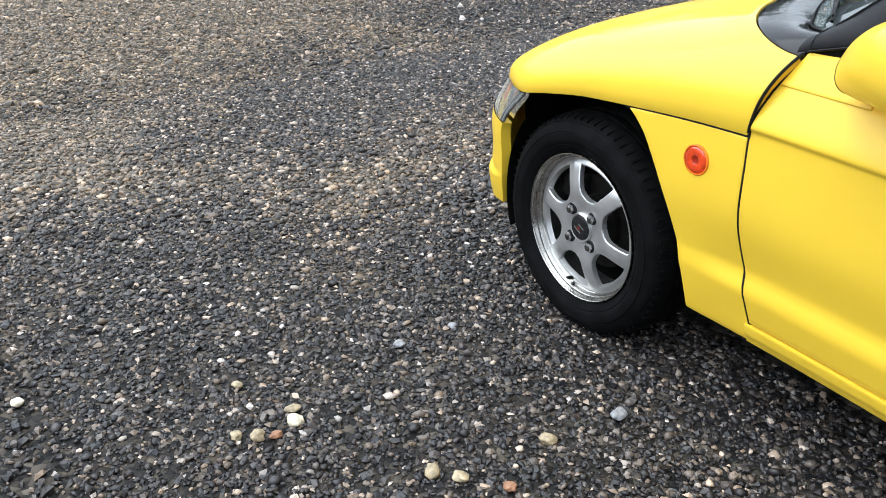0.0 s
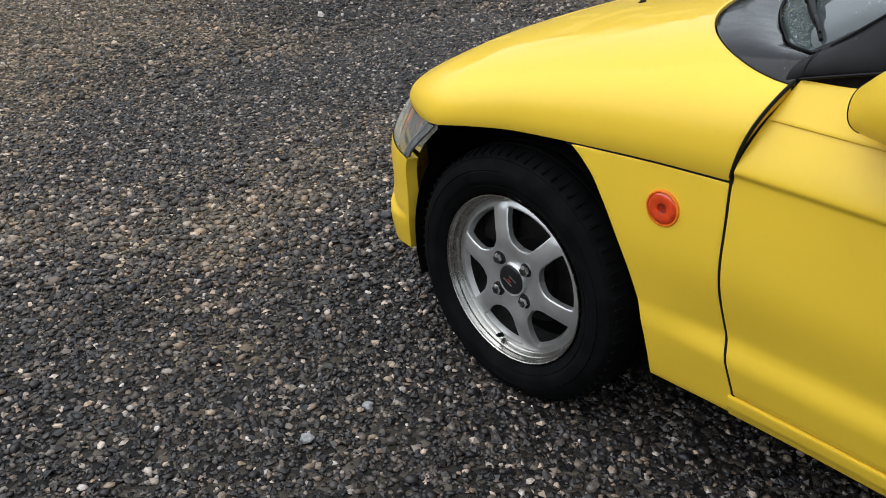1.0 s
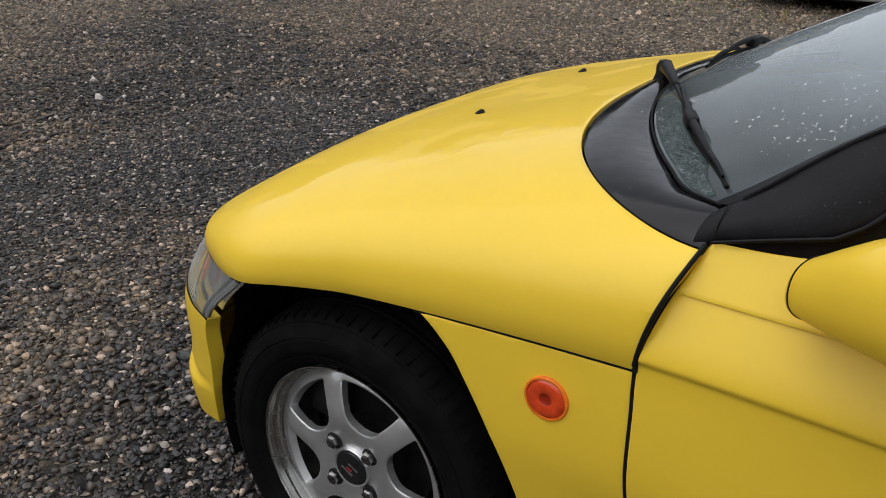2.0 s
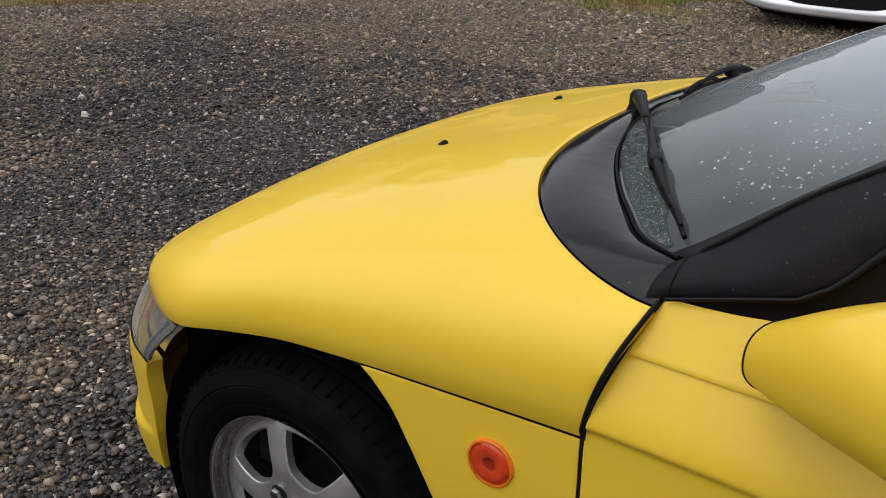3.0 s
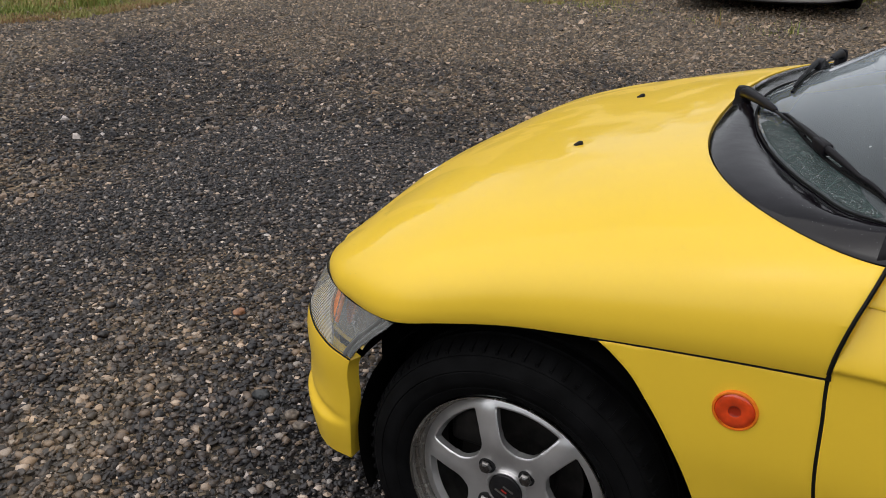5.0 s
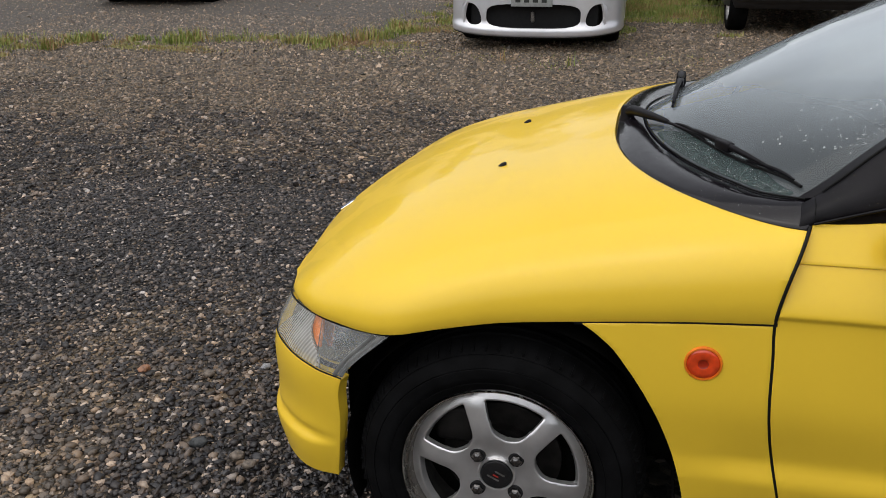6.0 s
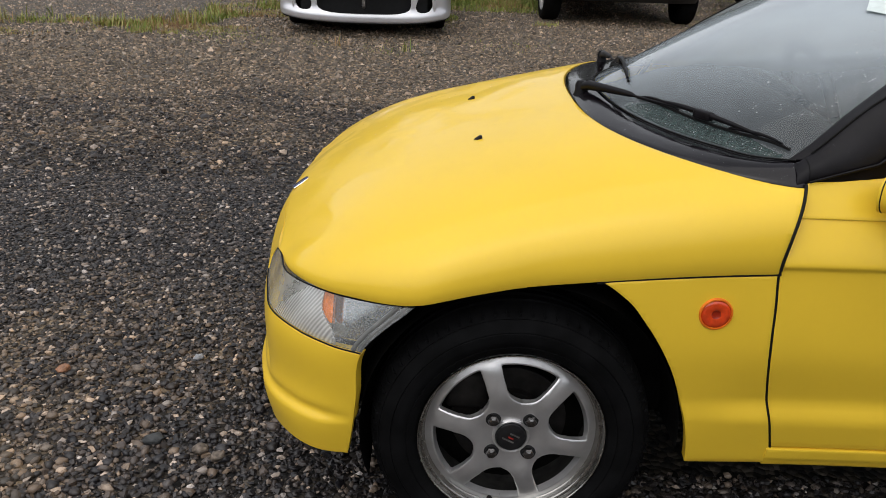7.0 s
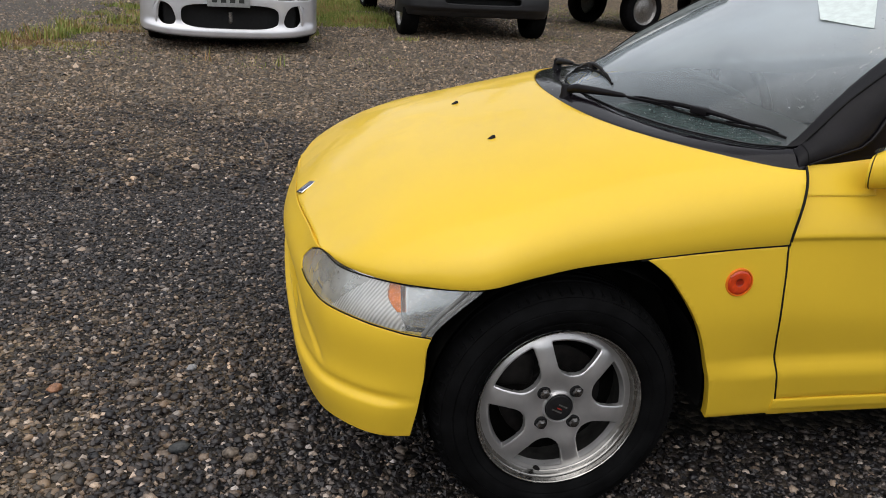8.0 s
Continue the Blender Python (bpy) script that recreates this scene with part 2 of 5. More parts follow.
def trim(bm, f):
    """Keeps the side of the net where f(point) > 0, with a clean cut along f = 0."""
    val = {v: f(v.co) for v in bm.verts}
    for v in val:
        if abs(val[v]) < 1e-5:
            val[v] = 0.0
    for e in list(bm.edges):
        a, b = e.verts
        if val[a] * val[b] < 0:
            lo, hi, flo = a.co.copy(), b.co.copy(), val[a]
            for _ in range(14):
                mid = (lo + hi) / 2
                if f(mid) * flo > 0:
                    lo = mid
                else:
                    hi = mid
            fac = (mid - a.co).length / max((b.co - a.co).length, 1e-9)
            _, nv = bmesh.utils.edge_split(e, a, fac)
            val[nv] = 0.0
    for fc in list(bm.faces):
        zero = [v for v in fc.verts if val[v] == 0.0]
        if len(zero) >= 2 and any(val[v] > 0 for v in fc.verts) and any(val[v] < 0 for v in fc.verts):
            done = False
            for i in range(len(zero)):
                for j in range(i + 1, len(zero)):
                    if not done and not any(zero[j] in e.verts for e in zero[i].link_edges if e in fc.edges):
                        try:
                            bmesh.utils.face_split(fc, zero[i], zero[j])
                            done = True
                        except ValueError:
                            pass
    bad = [fc for fc in bm.faces if sum(val[v] for v in fc.verts) < 0]
    bmesh.ops.delete(bm, geom=bad, context="FACES")
    return bm


def face_out(bm, way):
    """Turns the net so that its faces look along way(point)."""
    bm.normal_update()
    s = sum(f.normal.dot(way(f.calc_center_median())) * f.calc_area() for f in bm.faces)
    if s < 0:
        bmesh.ops.reverse_faces(bm, faces=bm.faces[:])
    bm.normal_update()
    return bm


def flange(bm, depth=0.014, lip=0.0012):
    """Turns the free edges of a panel in, with a small round on the edge."""
    bm.normal_update()
    rim = [e for e in bm.edges if e.is_boundary]
    normal = {v: v.normal.copy() for e in rim for v in e.verts}
    for d_out, d_in in ((lip, lip * 0.7), (0.0, depth)):
        away = {v: Vector() for v in normal}
        for e in rim:
            c = e.link_faces[0].calc_center_median()
            t = (e.verts[1].co - e.verts[0].co).normalized()
            for v in e.verts:
                o = v.co - c
                o = o - t * o.dot(t)
                o = o - normal[v] * o.dot(normal[v])
                if o.length > 1e-7:
                    away[v] += o.normalized()
        made = {}
        for v, o in away.items():
            o = o.normalized() if o.length > 1e-6 else Vector()
            made[v] = bm.verts.new(v.co + o * d_out - normal[v] * d_in)
        nxt = []
        for e in rim:
            a, b = e.verts
            if e.link_loops[0].vert is a:
                a, b = b, a
            bm.faces.new((a, b, made[b], made[a]))
            nxt.append(bm.edges.get((made[a], made[b])))
        normal = {made[v]: n for v, n in normal.items()}
        rim = nxt
    bm.normal_update()
    return bm


def part(name, bm, mat, parent=None, label="", smooth=True):
    me = bpy.data.meshes.new(name)
    bm.to_mesh(me)
    bm.free()
    me.materials.append(mat)
    if smooth:
        me.shade_smooth()
        me.set_sharp_from_angle(angle=radians(48))
    ob = new(name, me)
    ob.parent = parent
    return tagged(ob, label)


def lathe(profile, n=64, axis="Y"):
    """A turned body: profile of (radius, along) round the axis."""
    def at(u, v):
        r, a = profile[v]
        c, s = math.cos(u), math.sin(u)
        return (r * c, a, r * s) if axis == "Y" else (r * c, r * s, a)
    return sheet(at, [2 * math.pi * i / n for i in range(n)], range(len(profile)), True)


def tube(points, radius, n=10, caps=True):
    """A round bar along points; radius a number or one per point."""
    bm = bmesh.new()
    pts = [Vector(p) for p in points]
    rs = radius if isinstance(radius, (list, tuple)) else [radius] * len(pts)
    rings = []
    for i, p in enumerate(pts):
        t = (pts[min(i + 1, len(pts) - 1)] - pts[max(i - 1, 0)]).normalized()
        a = t.cross(Vector((0.13, 0.27, 0.95))).normalized()
        b = t.cross(a)
        rings.append([bm.verts.new(p + rs[i] * (math.cos(k * 2 * math.pi / n) * a + math.sin(k * 2 * math.pi / n) * b)) for k in range(n)])
    for r0, r1 in zip(rings, rings[1:]):
        for k in range(n):
            bm.faces.new((r0[k], r0[(k + 1) % n], r1[(k + 1) % n], r1[k]))
    if caps:
        bm.faces.new(rings[0][::-1])
        bm.faces.new(rings[-1])
    bmesh.ops.recalc_face_normals(bm, faces=bm.faces[:])
    return bm


def block(x0, y0, z0, x1, y1, z1, bevel=0.01, seg=3):
    bm = bmesh.new()
    bmesh.ops.create_cube(bm, size=1.0)
    for v in bm.verts:
        v.co = ((x0 + x1) / 2 + v.co.x * (x1 - x0), (y0 + y1) / 2 + v.co.y * (y1 - y0), (z0 + z1) / 2 + v.co.z * (z1 - z0))
    if bevel:
        bmesh.ops.bevel(bm, geom=bm.edges[:], offset=bevel, segments=seg, affect="EDGES", profile=0.5)
    return bm


def join(*bms):
    """Several nets as one."""
    out = bmesh.new()
    for b in bms:
        tmp = bpy.data.meshes.new("tmp")
        b.to_mesh(tmp)
        b.free()
        out.from_mesh(tmp)
        bpy.data.meshes.remove(tmp)
    return out


def spin(a, b, n):
    return [a + (b - a) * i / (n - 1) for i in range(n)]


# ---- the yellow car: x ahead, y to its left, z up, from the ground below the front axle ----
car = tagged(new("roadster"), "small bright yellow two-seat roadster, wet, doors shut", "car")

# outline of the bonnet's lower edge: half width and height along x
edge_w = spl((-2.8, -1.2, -0.47, -0.30, -0.13, 0.0, 0.09, 0.18, 0.24, 0.30, 0.37, 0.41, 0.455, 0.484),
             (0.690, 0.684, 0.668, 0.672, 0.664, 0.665, 0.674, 0.680, 0.663, 0.632, 0.583, 0.536, 0.458, 0.385))
edge_z = spl((-0.47, -0.30, -0.13, -0.06, 0.0, 0.09, 0.14, 0.18, 0.30, 0.41, 0.484),
             (0.615, 0.606, 0.586, 0.578, 0.571, 0.556, 0.546, 0.537, 0.526, 0.520, 0.514))
crown_z = spl((-0.6, -0.47, -0.30, -0.155, 0.068, 0.20, 0.30, 0.38, 0.44, 0.47, 0.484),
              (0.840, 0.825, 0.798, 0.768, 0.713, 0.678, 0.642, 0.598, 0.556, 0.530, 0.517))
round_n = spl((-0.6, -0.47, -0.30, 0.0, 0.25, 0.40, 0.484), (3.6, 3.4, 3.2, 3.0, 2.7, 2.5, 2.4))
COWL = (-0.50, 0.344, 0.617, 1.88, 2.55)


def cowl_side(p):
    """Above zero outside the rounded rear edge of the bonnet, below zero within the scuttle."""
    return max((p.x - COWL[0]) / COWL[1], 0) ** COWL[3] + (abs(p.y) / COWL[2]) ** COWL[4] - 1


def cowl_point(f):
    """The rounded rear edge of the bonnet in plan, f from -1 (right) to 1 (left)."""
    a = f * math.pi / 2
    return COWL[0] + COWL[1] * max(math.cos(a), 0) ** (2 / COWL[3]), COWL[2] * math.copysign(abs(math.sin(a)) ** (2 / COWL[4]), f)


gap_x = spl((0.20, 0.254, 0.313, 0.449, 0.55, 0.618, 0.68, 0.754, 0.80), (-0.500, -0.488, -0.473, -0.446, -0.440, -0.437, -0.449, -0.476, -0.495))
arch_x = spl((0.15, 0.20, 0.27, 0.366, 0.442, 0.511, 0.556, 0.586, 0.60), (-0.334, -0.334, -0.325, -0.297, -0.263, -0.218, -0.178, -0.130, -0.09))
GAP = 0.0036


def ease(v):
    v = min(max(v, 0.0), 1.0)
    return v * v * (3 - 2 * v)


def bowed(p):
    """The nose's upper edge bows ahead in plan towards the middle."""
    a = abs(p.y)
    p.x += (0.018 - 0.030 * ease(a / 0.42) + 0.012 * ease((a - 0.40) / 0.12)) * ease((p.x - 0.28) / 0.20) * ease((p.z - 0.36) / 0.13)
    return p


def top_point(x, th):
    """The bonnet's skin: th runs from the crown (0) to the lower edge (pi/2), negative on the right."""
    n = round_n(x)
    s, c = math.sin(abs(th)), max(math.cos(th), 0.0)
    y = edge_w(x) * s ** (2 / n)
    z = edge_z(x) + (crown_z(x) - edge_z(x)) * c ** (2 / n)
    return bowed(Vector((x, math.copysign(y, th), z)))


def upward(p):
    return Vector((0.3, p.y, 0.6))


def sideways(p):
    return Vector((0, 1 if p.y > 0 else -1, 0))


def ease_angles(n):
    half = [math.pi / 2 * (i / n) ** 1.25 for i in range(n + 1)]
    return [-a for a in half[:0:-1]] + half


bonnet_x = spin(-0.56, 0.36, 66) + spin(0.368, 0.484, 22)
bm = sheet(top_point, bonnet_x, ease_angles(34))
trim(bm, lambda p: cowl_side(p) - 0.012)
trim(bm, lambda p: p.x - gap_x(p.z) - GAP)
bonnet = part("bonnet", flange(face_out(bm, upward)), YELLOW, car, "yellow clamshell bonnet beaded with rain")

# side skin: half width by height, below the shoulder line and above it
side_low = spl((0.16, 0.20, 0.235, 0.256, 0.29, 0.318, 0.335, 0.352, 0.37, 0.45, 0.53, 0.60, 0.63), (-0.060, -0.030, -0.020, -0.016, -0.009, -0.005, -0.010, -0.014, -0.0105, 0.004, 0.003, -0.002, -0.004))
side_high = spl((0.60, 0.63, 0.68, 0.72, 0.757, 0.80), (0.004, 0.002, -0.020, -0.043, -0.066, -0.095))


side_plain = spl((0.16, 0.20, 0.235, 0.256, 0.30, 0.35, 0.40, 0.45, 0.53, 0.60, 0.63), (-0.060, -0.030, -0.020, -0.016, -0.0105, -0.0065, -0.001, 0.004, 0.003, -0.002, -0.004))


def side_point(x, z, sgn=1):
    k = 0.65 * ease((x + 0.44) / 0.11)
    return Vector((x, sgn * (edge_w(x) + side_low(z) * (1 - k) + side_plain(z) * k), z))


def door_point(x, z, sgn=1):
    t = min(max((z - 0.618) / 0.010, 0), 1)
    t = t * t * (3 - 2 * t)
    return Vector((x, sgn * (edge_w(x) + (1 - t) * side_low(min(z, 0.63)) + t * side_high(z)), z))


for sgn in (1, -1):
    bm = sheet(lambda x, z: side_point(x, z, sgn), spin(-0.52, -0.08, 40), spin(0.210, 0.625, 50))
    trim(bm, lambda p: p.x - gap_x(p.z) - GAP)
    trim(bm, lambda p: arch_x(p.z) - p.x)
    trim(bm, lambda p: edge_z(p.x) - 0.0055 - p.z)
    fender = part("front_wing", flange(face_out(bm, sideways), 0.02), YELLOW, car, "yellow front wing below the bonnet line")

    # door skin with its upper shoulder
    belt = spl((-1.5, -1.1, -0.8, -0.62, -0.55, -0.47), (0.790, 0.785, 0.776, 0.768, 0.760, 0.756))
    bm = sheet(lambda x, z: door_point(x, z, sgn), spin(-1.46, -0.43, 70), spin(0.252, 0.60, 30) + spin(0.606, 0.636, 10) + spin(0.65, 0.80, 12))
    trim(bm, lambda p: gap_x(p.z) - GAP - p.x)
    trim(bm, lambda p: belt(p.x) - p.z)
    trim(bm, lambda p: p.x + 1.43 - 0.05 * (p.z - 0.5))
    door = part("door", flange(face_out(bm, sideways)), YELLOW, car, "shut yellow door with a shoulder crease")
    card = sheet(lambda x, k: Vector((x, sgn * (0.575 - 0.02 * (1 - k) ** 2), 0.42 + k * (0.36 - 0.075 * (x + 0.92)))), spin(-1.60, -0.56, 12), spin(0, 1, 8))
    part("door_card", flange(face_out(card, lambda p: -sideways(p)), 0.012), INTERIOR, door, "dark grey inner door trim")
    part("trim_rail", tube([Vector((x, sgn * 0.566, 0.790 - 0.070 * (x + 0.92))) for x in spin(-1.60, -0.58, 12)], 0.013, 8), RAIL, door, "grey top rail of the inner trim")

    # sill below the door
    bm = sheet(lambda x, z: Vector((x, sgn * (edge_w(x) + side_low(z) + (0.004 if z > 0.22 else 0)), z)), spin(-2.0, -0.484, 30), spin(0.205, 0.246, 8))
    part("sill", flange(face_out(bm, sideways), 0.03), YELLOW, car, "yellow sill strip")

    # rear wing, mostly out of view
    rear_top = spl((-2.74, -2.4, -2.0, -1.43), (0.70, 0.78, 0.80, 0.79))
    tail_w = spl((-2.74, -2.68, -2.5, -2.2, -1.43), (0.60, 0.645, 0.685, 0.69, 0.69))
    bm = sheet(lambda x, z: Vector((x, sgn * (tail_w(x) + (side_low(z) if z < 0.62 else side_high(min(z, 0.8)))), z)), spin(-2.74, -1.436, 60), spin(0.21, 0.80, 40))
    trim(bm, lambda p: rear_top(p.x) - p.z)
    trim(bm, lambda p: math.hypot(p.x + 2.28, p.z - 0.27) - 0.315)
    part("rear_wing", flange(face_out(bm, sideways)), YELLOW, car, "yellow rear wing")

# nose: outlines at five heights from the centre round to the wheel arch
NOSE_Z = (0.511, 0.440, 0.330, 0.258, 0.203)
NOSE = ((0.487, 0, 0.487, 0.20, 0.483, 0.385, 0.435, 0.510, 0.370, 0.583, 0.290, 0.637, 0.190, 0.678),
        (0.523, 0, 0.519, 0.22, 0.500, 0.420, 0.458, 0.540, 0.402, 0.606, 0.346, 0.645, 0.280, 0.669),
        (0.517, 0, 0.513, 0.22, 0.500, 0.410, 0.464, 0.535, 0.408, 0.602, 0.355, 0.640, 0.295, 0.659),
        (0.524, 0, 0.520, 0.22, 0.507, 0.410, 0.471, 0.532, 0.415, 0.602, 0.362, 0.638, 0.303, 0.651),
        (0.509, 0, 0.505, 0.22, 0.495, 0.400, 0.463, 0.520, 0.411, 0.592, 0.364, 0.626, 0.311, 0.640))
NOSE_U = (0, 0.24, 0.48, 0.64, 0.76, 0.87, 1.0)
nose_x = [spl(NOSE_U, row[0::2]) for row in NOSE]
nose_y = [spl(NOSE_U, row[1::2]) for row in NOSE]


def nose_top(u):
    return edge_z(nose_x[0](abs(u))) - 0.004


# the intake's outer corner: a shallow scoop that runs down and outwards
duct_top = spl((0.0, 0.15, 0.30, 0.402, 0.464, 0.506, 0.56), (0.425, 0.422, 0.405, 0.379, 0.355, 0.327, 0.285))
duct_low = spl((0.0, 0.15, 0.30, 0.386, 0.488, 0.538, 0.58), (0.372, 0.370, 0.360, 0.343, 0.312, 0.285, 0.255))


def nose_point(u, z, out=0.0):
    """The nose's skin at a height; u from -1 (right arch) over 0 (centre) to 1 (left arch)."""
    a = abs(u)
    zs = (nose_top(a),) + NOSE_Z[1:]
    x = spl(zs, [f(a) for f in nose_x])(z)
    y = spl(zs, [f(a) for f in nose_y])(z)
    k = min(max((0.287 - z) / 0.016, 0), 1)
    lip = (math.exp(-((z - 0.291) / 0.010) ** 2) * -0.005 + 0.005 * k * k * (3 - 2 * k)) * min(1, max(0, (1.0 - a) / 0.15))
    scoop = ease((z - duct_low(y)) / 0.012) * ease((duct_top(y) - z) / 0.010) * ease((0.530 - y) / 0.05)
    d = Vector((x - 0.2, y * 0.8, 0)).normalized() * (out + lip - 0.006 * scoop)
    return bowed(Vector((x + d.x, math.copysign(y + d.y, u) if a > 0 else 0.0, z)))


lamp_low = spl((0.270, 0.284, 0.294, 0.306, 0.34, 0.39, 0.455, 0.50, 0.557, 0.606, 0.645, 0.669, 0.70), (0.56, 0.490, 0.460, 0.448, 0.440, 0.437, 0.438, 0.441, 0.443, 0.441, 0.437, 0.431, 0.425))
lamp_cap = spl((0.26, 0.294, 0.305, 0.324, 0.355, 0.380, 0.42, 0.70), (0.440, 0.463, 0.475, 0.490, 0.503, 0.511, 0.530, 0.60))
nose_us = [-u for u in spin(1.0, 0.0, 61)] + spin(0.0, 1.0, 61)[1:]
NV = 110


def nose_net(u, v, out=0.0):
    zt = nose_top(u)
    return nose_point(u, zt + (NOSE_Z[-1] - zt) * v, out)


bm = sheet(nose_net, nose_us, spin(0, 1, NV))
trim(bm, lambda p: max(lamp_low(abs(p.y)) - 0.002 - p.z, p.z - lamp_cap(abs(p.y)) - 0.002))
INTAKE = lambda p: max(abs(p.y) / 0.24, abs(p.z - 0.345) / 0.040) - 1
trim(bm, INTAKE)
part("front_bumper", flange(face_out(bm, lambda p: Vector((1, p.y, 0))), 0.025), YELLOW, car, "yellow front bumper with a lower lip")
# near-black sheet behind the opening, so the intake reads dark inside
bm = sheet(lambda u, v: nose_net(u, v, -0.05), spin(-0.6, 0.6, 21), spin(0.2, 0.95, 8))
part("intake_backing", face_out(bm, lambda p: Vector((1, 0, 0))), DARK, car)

amber_in = spl((0.40, 0.466, 0.478, 0.492, 0.509, 0.53), (0.3400, 0.3400, 0.352, 0.360, 0.358, 0.352))
amber_out = spl((0.40, 0.47, 0.53), (0.3395, 0.3385, 0.3375))
for sgn in (1, -1):
    lo_u, hi_u = (0.30, 1.0) if sgn > 0 else (-1.0, -0.30)
    lamp = part("headlamp", face_out(trim(trim(sheet(lambda u, v: nose_net(u, v, -0.030), spin(lo_u, hi_u, 50), spin(0, 0.5, 20)), lambda p: min(p.z - lamp_low(abs(p.y)), lamp_cap(abs(p.y)) - p.z)), lambda p: p.x - 0.215), lambda p: Vector((1, p.y, 0))), REFLECTOR, car, "headlamp with clouded clear lens and amber strip")
    for nm, mat, keep, lab in (("lens", CLEAR, lambda p: 0.535 + (p.z - 0.46) * 0.55 - abs(p.y), "clouded clear inner lens"), ("fluted_lens", FLUTED, lambda p: min(p.x - amber_in(p.z) - 0.0005, abs(p.y) - 0.5353 - (p.z - 0.46) * 0.55), "clouded lens with upright flutes"), ("corner_lens", PEBBLED, lambda p: amber_out(p.z) - 0.0005 - p.x, "clear corner lens beaded with water"), ("cover_lens", COVER, lambda p: min(p.x - amber_out(p.z), amber_in(p.z) - p.x), "clear lens over the amber strip")):
        bm = sheet(lambda u, v: nose_net(u, v, -0.0015), spin(lo_u, hi_u, 80), spin(0, 0.5, 36))
        trim(bm, lambda p: min(p.z - lamp_low(abs(p.y)) - 0.003, lamp_cap(abs(p.y)) - 0.002 - p.z))
        trim(bm, keep)
        part(nm, flange(face_out(bm, lambda p: Vector((1, p.y, 0))), 0.003, 0.0005), mat, lamp, lab)
    bm = sheet(lambda u, v: nose_net(u, v, -0.011), spin(lo_u, hi_u, 110), spin(0, 0.5, 44))
    trim(bm, lambda p: p.x - amber_out(p.z))
    trim(bm, lambda p: amber_in(p.z) - p.x)
    trim(bm, lambda p: p.z - 0.470)
    trim(bm, lambda p: nose_top(0.85) - 0.006 - p.z)
    part("amber_strip", flange(face_out(bm, lambda p: Vector((1, p.y, 0))), 0.004), AMBER, lamp, "amber strip")
    edge = []
    for u in spin(0.40, 1.0, 70):
        q = nose_net(u * sgn, 0, -0.002)
        k = 0
        while q.z > lamp_cap(abs(q.y)) and k < 60:
            k += 1
            q = nose_net(u * sgn, k * 0.005, -0.002)
        edge.append(q)
    low = []
    for u in spin(0.36, 1.0, 90):
        lo, hi = 0.0, 0.6
        for _ in range(24):
            mid = (lo + hi) / 2
            q = nose_net(u * sgn, mid)
            lo, hi = (mid, hi) if q.z > lamp_low(abs(q.y)) else (lo, mid)
        low.append(nose_net(u * sgn, lo, -0.001))
    part("lens_edge", join(tube([nose_net(sgn * 0.990, v, -0.006) for v in spin(0.01, 0.29, 16)], 0.0050, 8), tube([nose_net(sgn * 0.968, v, -0.005) for v in spin(0.01, 0.29, 16)], 0.0048, 8)), LENS_EDGE, lamp, "grey lens edge")
    part("seal", join(tube(edge, 0.0016, 6), tube(low, 0.0015, 6)), RUBBER, lamp, "black rubber seal")

# round side marker with a clear rim
for sgn in (1, -1):
    c = side_point(-0.335, 0.536, sgn)
    def dome(prof):
        b = lathe(prof, 40)
        for v in b.verts:
            v.co = (c.x + v.co.x, c.y + sgn * v.co.y, c.z + v.co.z)
        bmesh.ops.recalc_face_normals(b, faces=b.faces[:])
        return b
    marker = part("side_marker", dome([(0.0300, -0.006), (0.0300, 0.0015), (0.0290, 0.003), (0.0268, 0.0032), (0.0262, 0.001)]), ORANGE, car, "round orange-red side marker lamp")
    part("lens", dome([(0.0262, 0.001), (0.024, 0.0035), (0.018, 0.0045), (0.010, 0.0035), (0.0085, 0.003)]), MARKER, marker, "orange-red lens")
    part("bulb_cap", dome([(0.0085, 0.003), (0.007, 0.0020), (0.004, 0.0015), (0.0, 0.001)]), MARKER_CORE, marker, "dark red centre")

# black strips in the panel gaps that paint in their shade
for sgn in (1, -1):
    line = []
    for z in spin(0.23, 0.752, 40):
        p = side_point(gap_x(z), z, sgn) if z < 0.62 else door_point(gap_x(z), z, sgn)
        line.append(p - Vector((0, sgn * 0.0072, 0)))
    part("gap_shade", tube(line, 0.0065, 6), RUBBER, car)
    # black line along the bonnet's rear edge, for its shaded side
    line = []
    for z in spin(0.618, 0.757, 26):
        x = gap_x(z) + GAP * 0.5
        n, c = round_n(x), (z - edge_z(x)) / (crown_z(x) - edge_z(x))
        line.append(Vector((x - 0.001, sgn * edge_w(x) * (1 - min(max(c, 0.0), 1.0) ** n) ** (1 / n), z)))
    part("gap_shade", tube(line, 0.0030, 6), RUBBER, car)
    line = [Vector((x, sgn * (edge_w(x) - 0.0080), edge_z(x) - 0.003)) for x in spin(-0.44, -0.125, 20)]
    part("gap_shade", tube(line, 0.0065, 6), RUBBER, car)

# black scuttle between bonnet and windscreen
seal_x = spl((0.0, 0.096, 0.233, 0.34, 0.449, 0.523, 0.557, 0.60), (-0.214, -0.222, -0.255, -0.303, -0.369, -0.424, -0.468, -0.53))
seal_z = spl((0.0, 0.096, 0.233, 0.34, 0.449, 0.523, 0.557, 0.60), (0.786, 0.784, 0.778, 0.774, 0.774, 0.777, 0.783, 0.79))


def top_point_z(x, y):
    n = round_n(x)
    r = min(abs(y) / edge_w(x), 1)
    return edge_z(x) + (crown_z(x) - edge_z(x)) * (1 - r ** n) ** (1 / n)


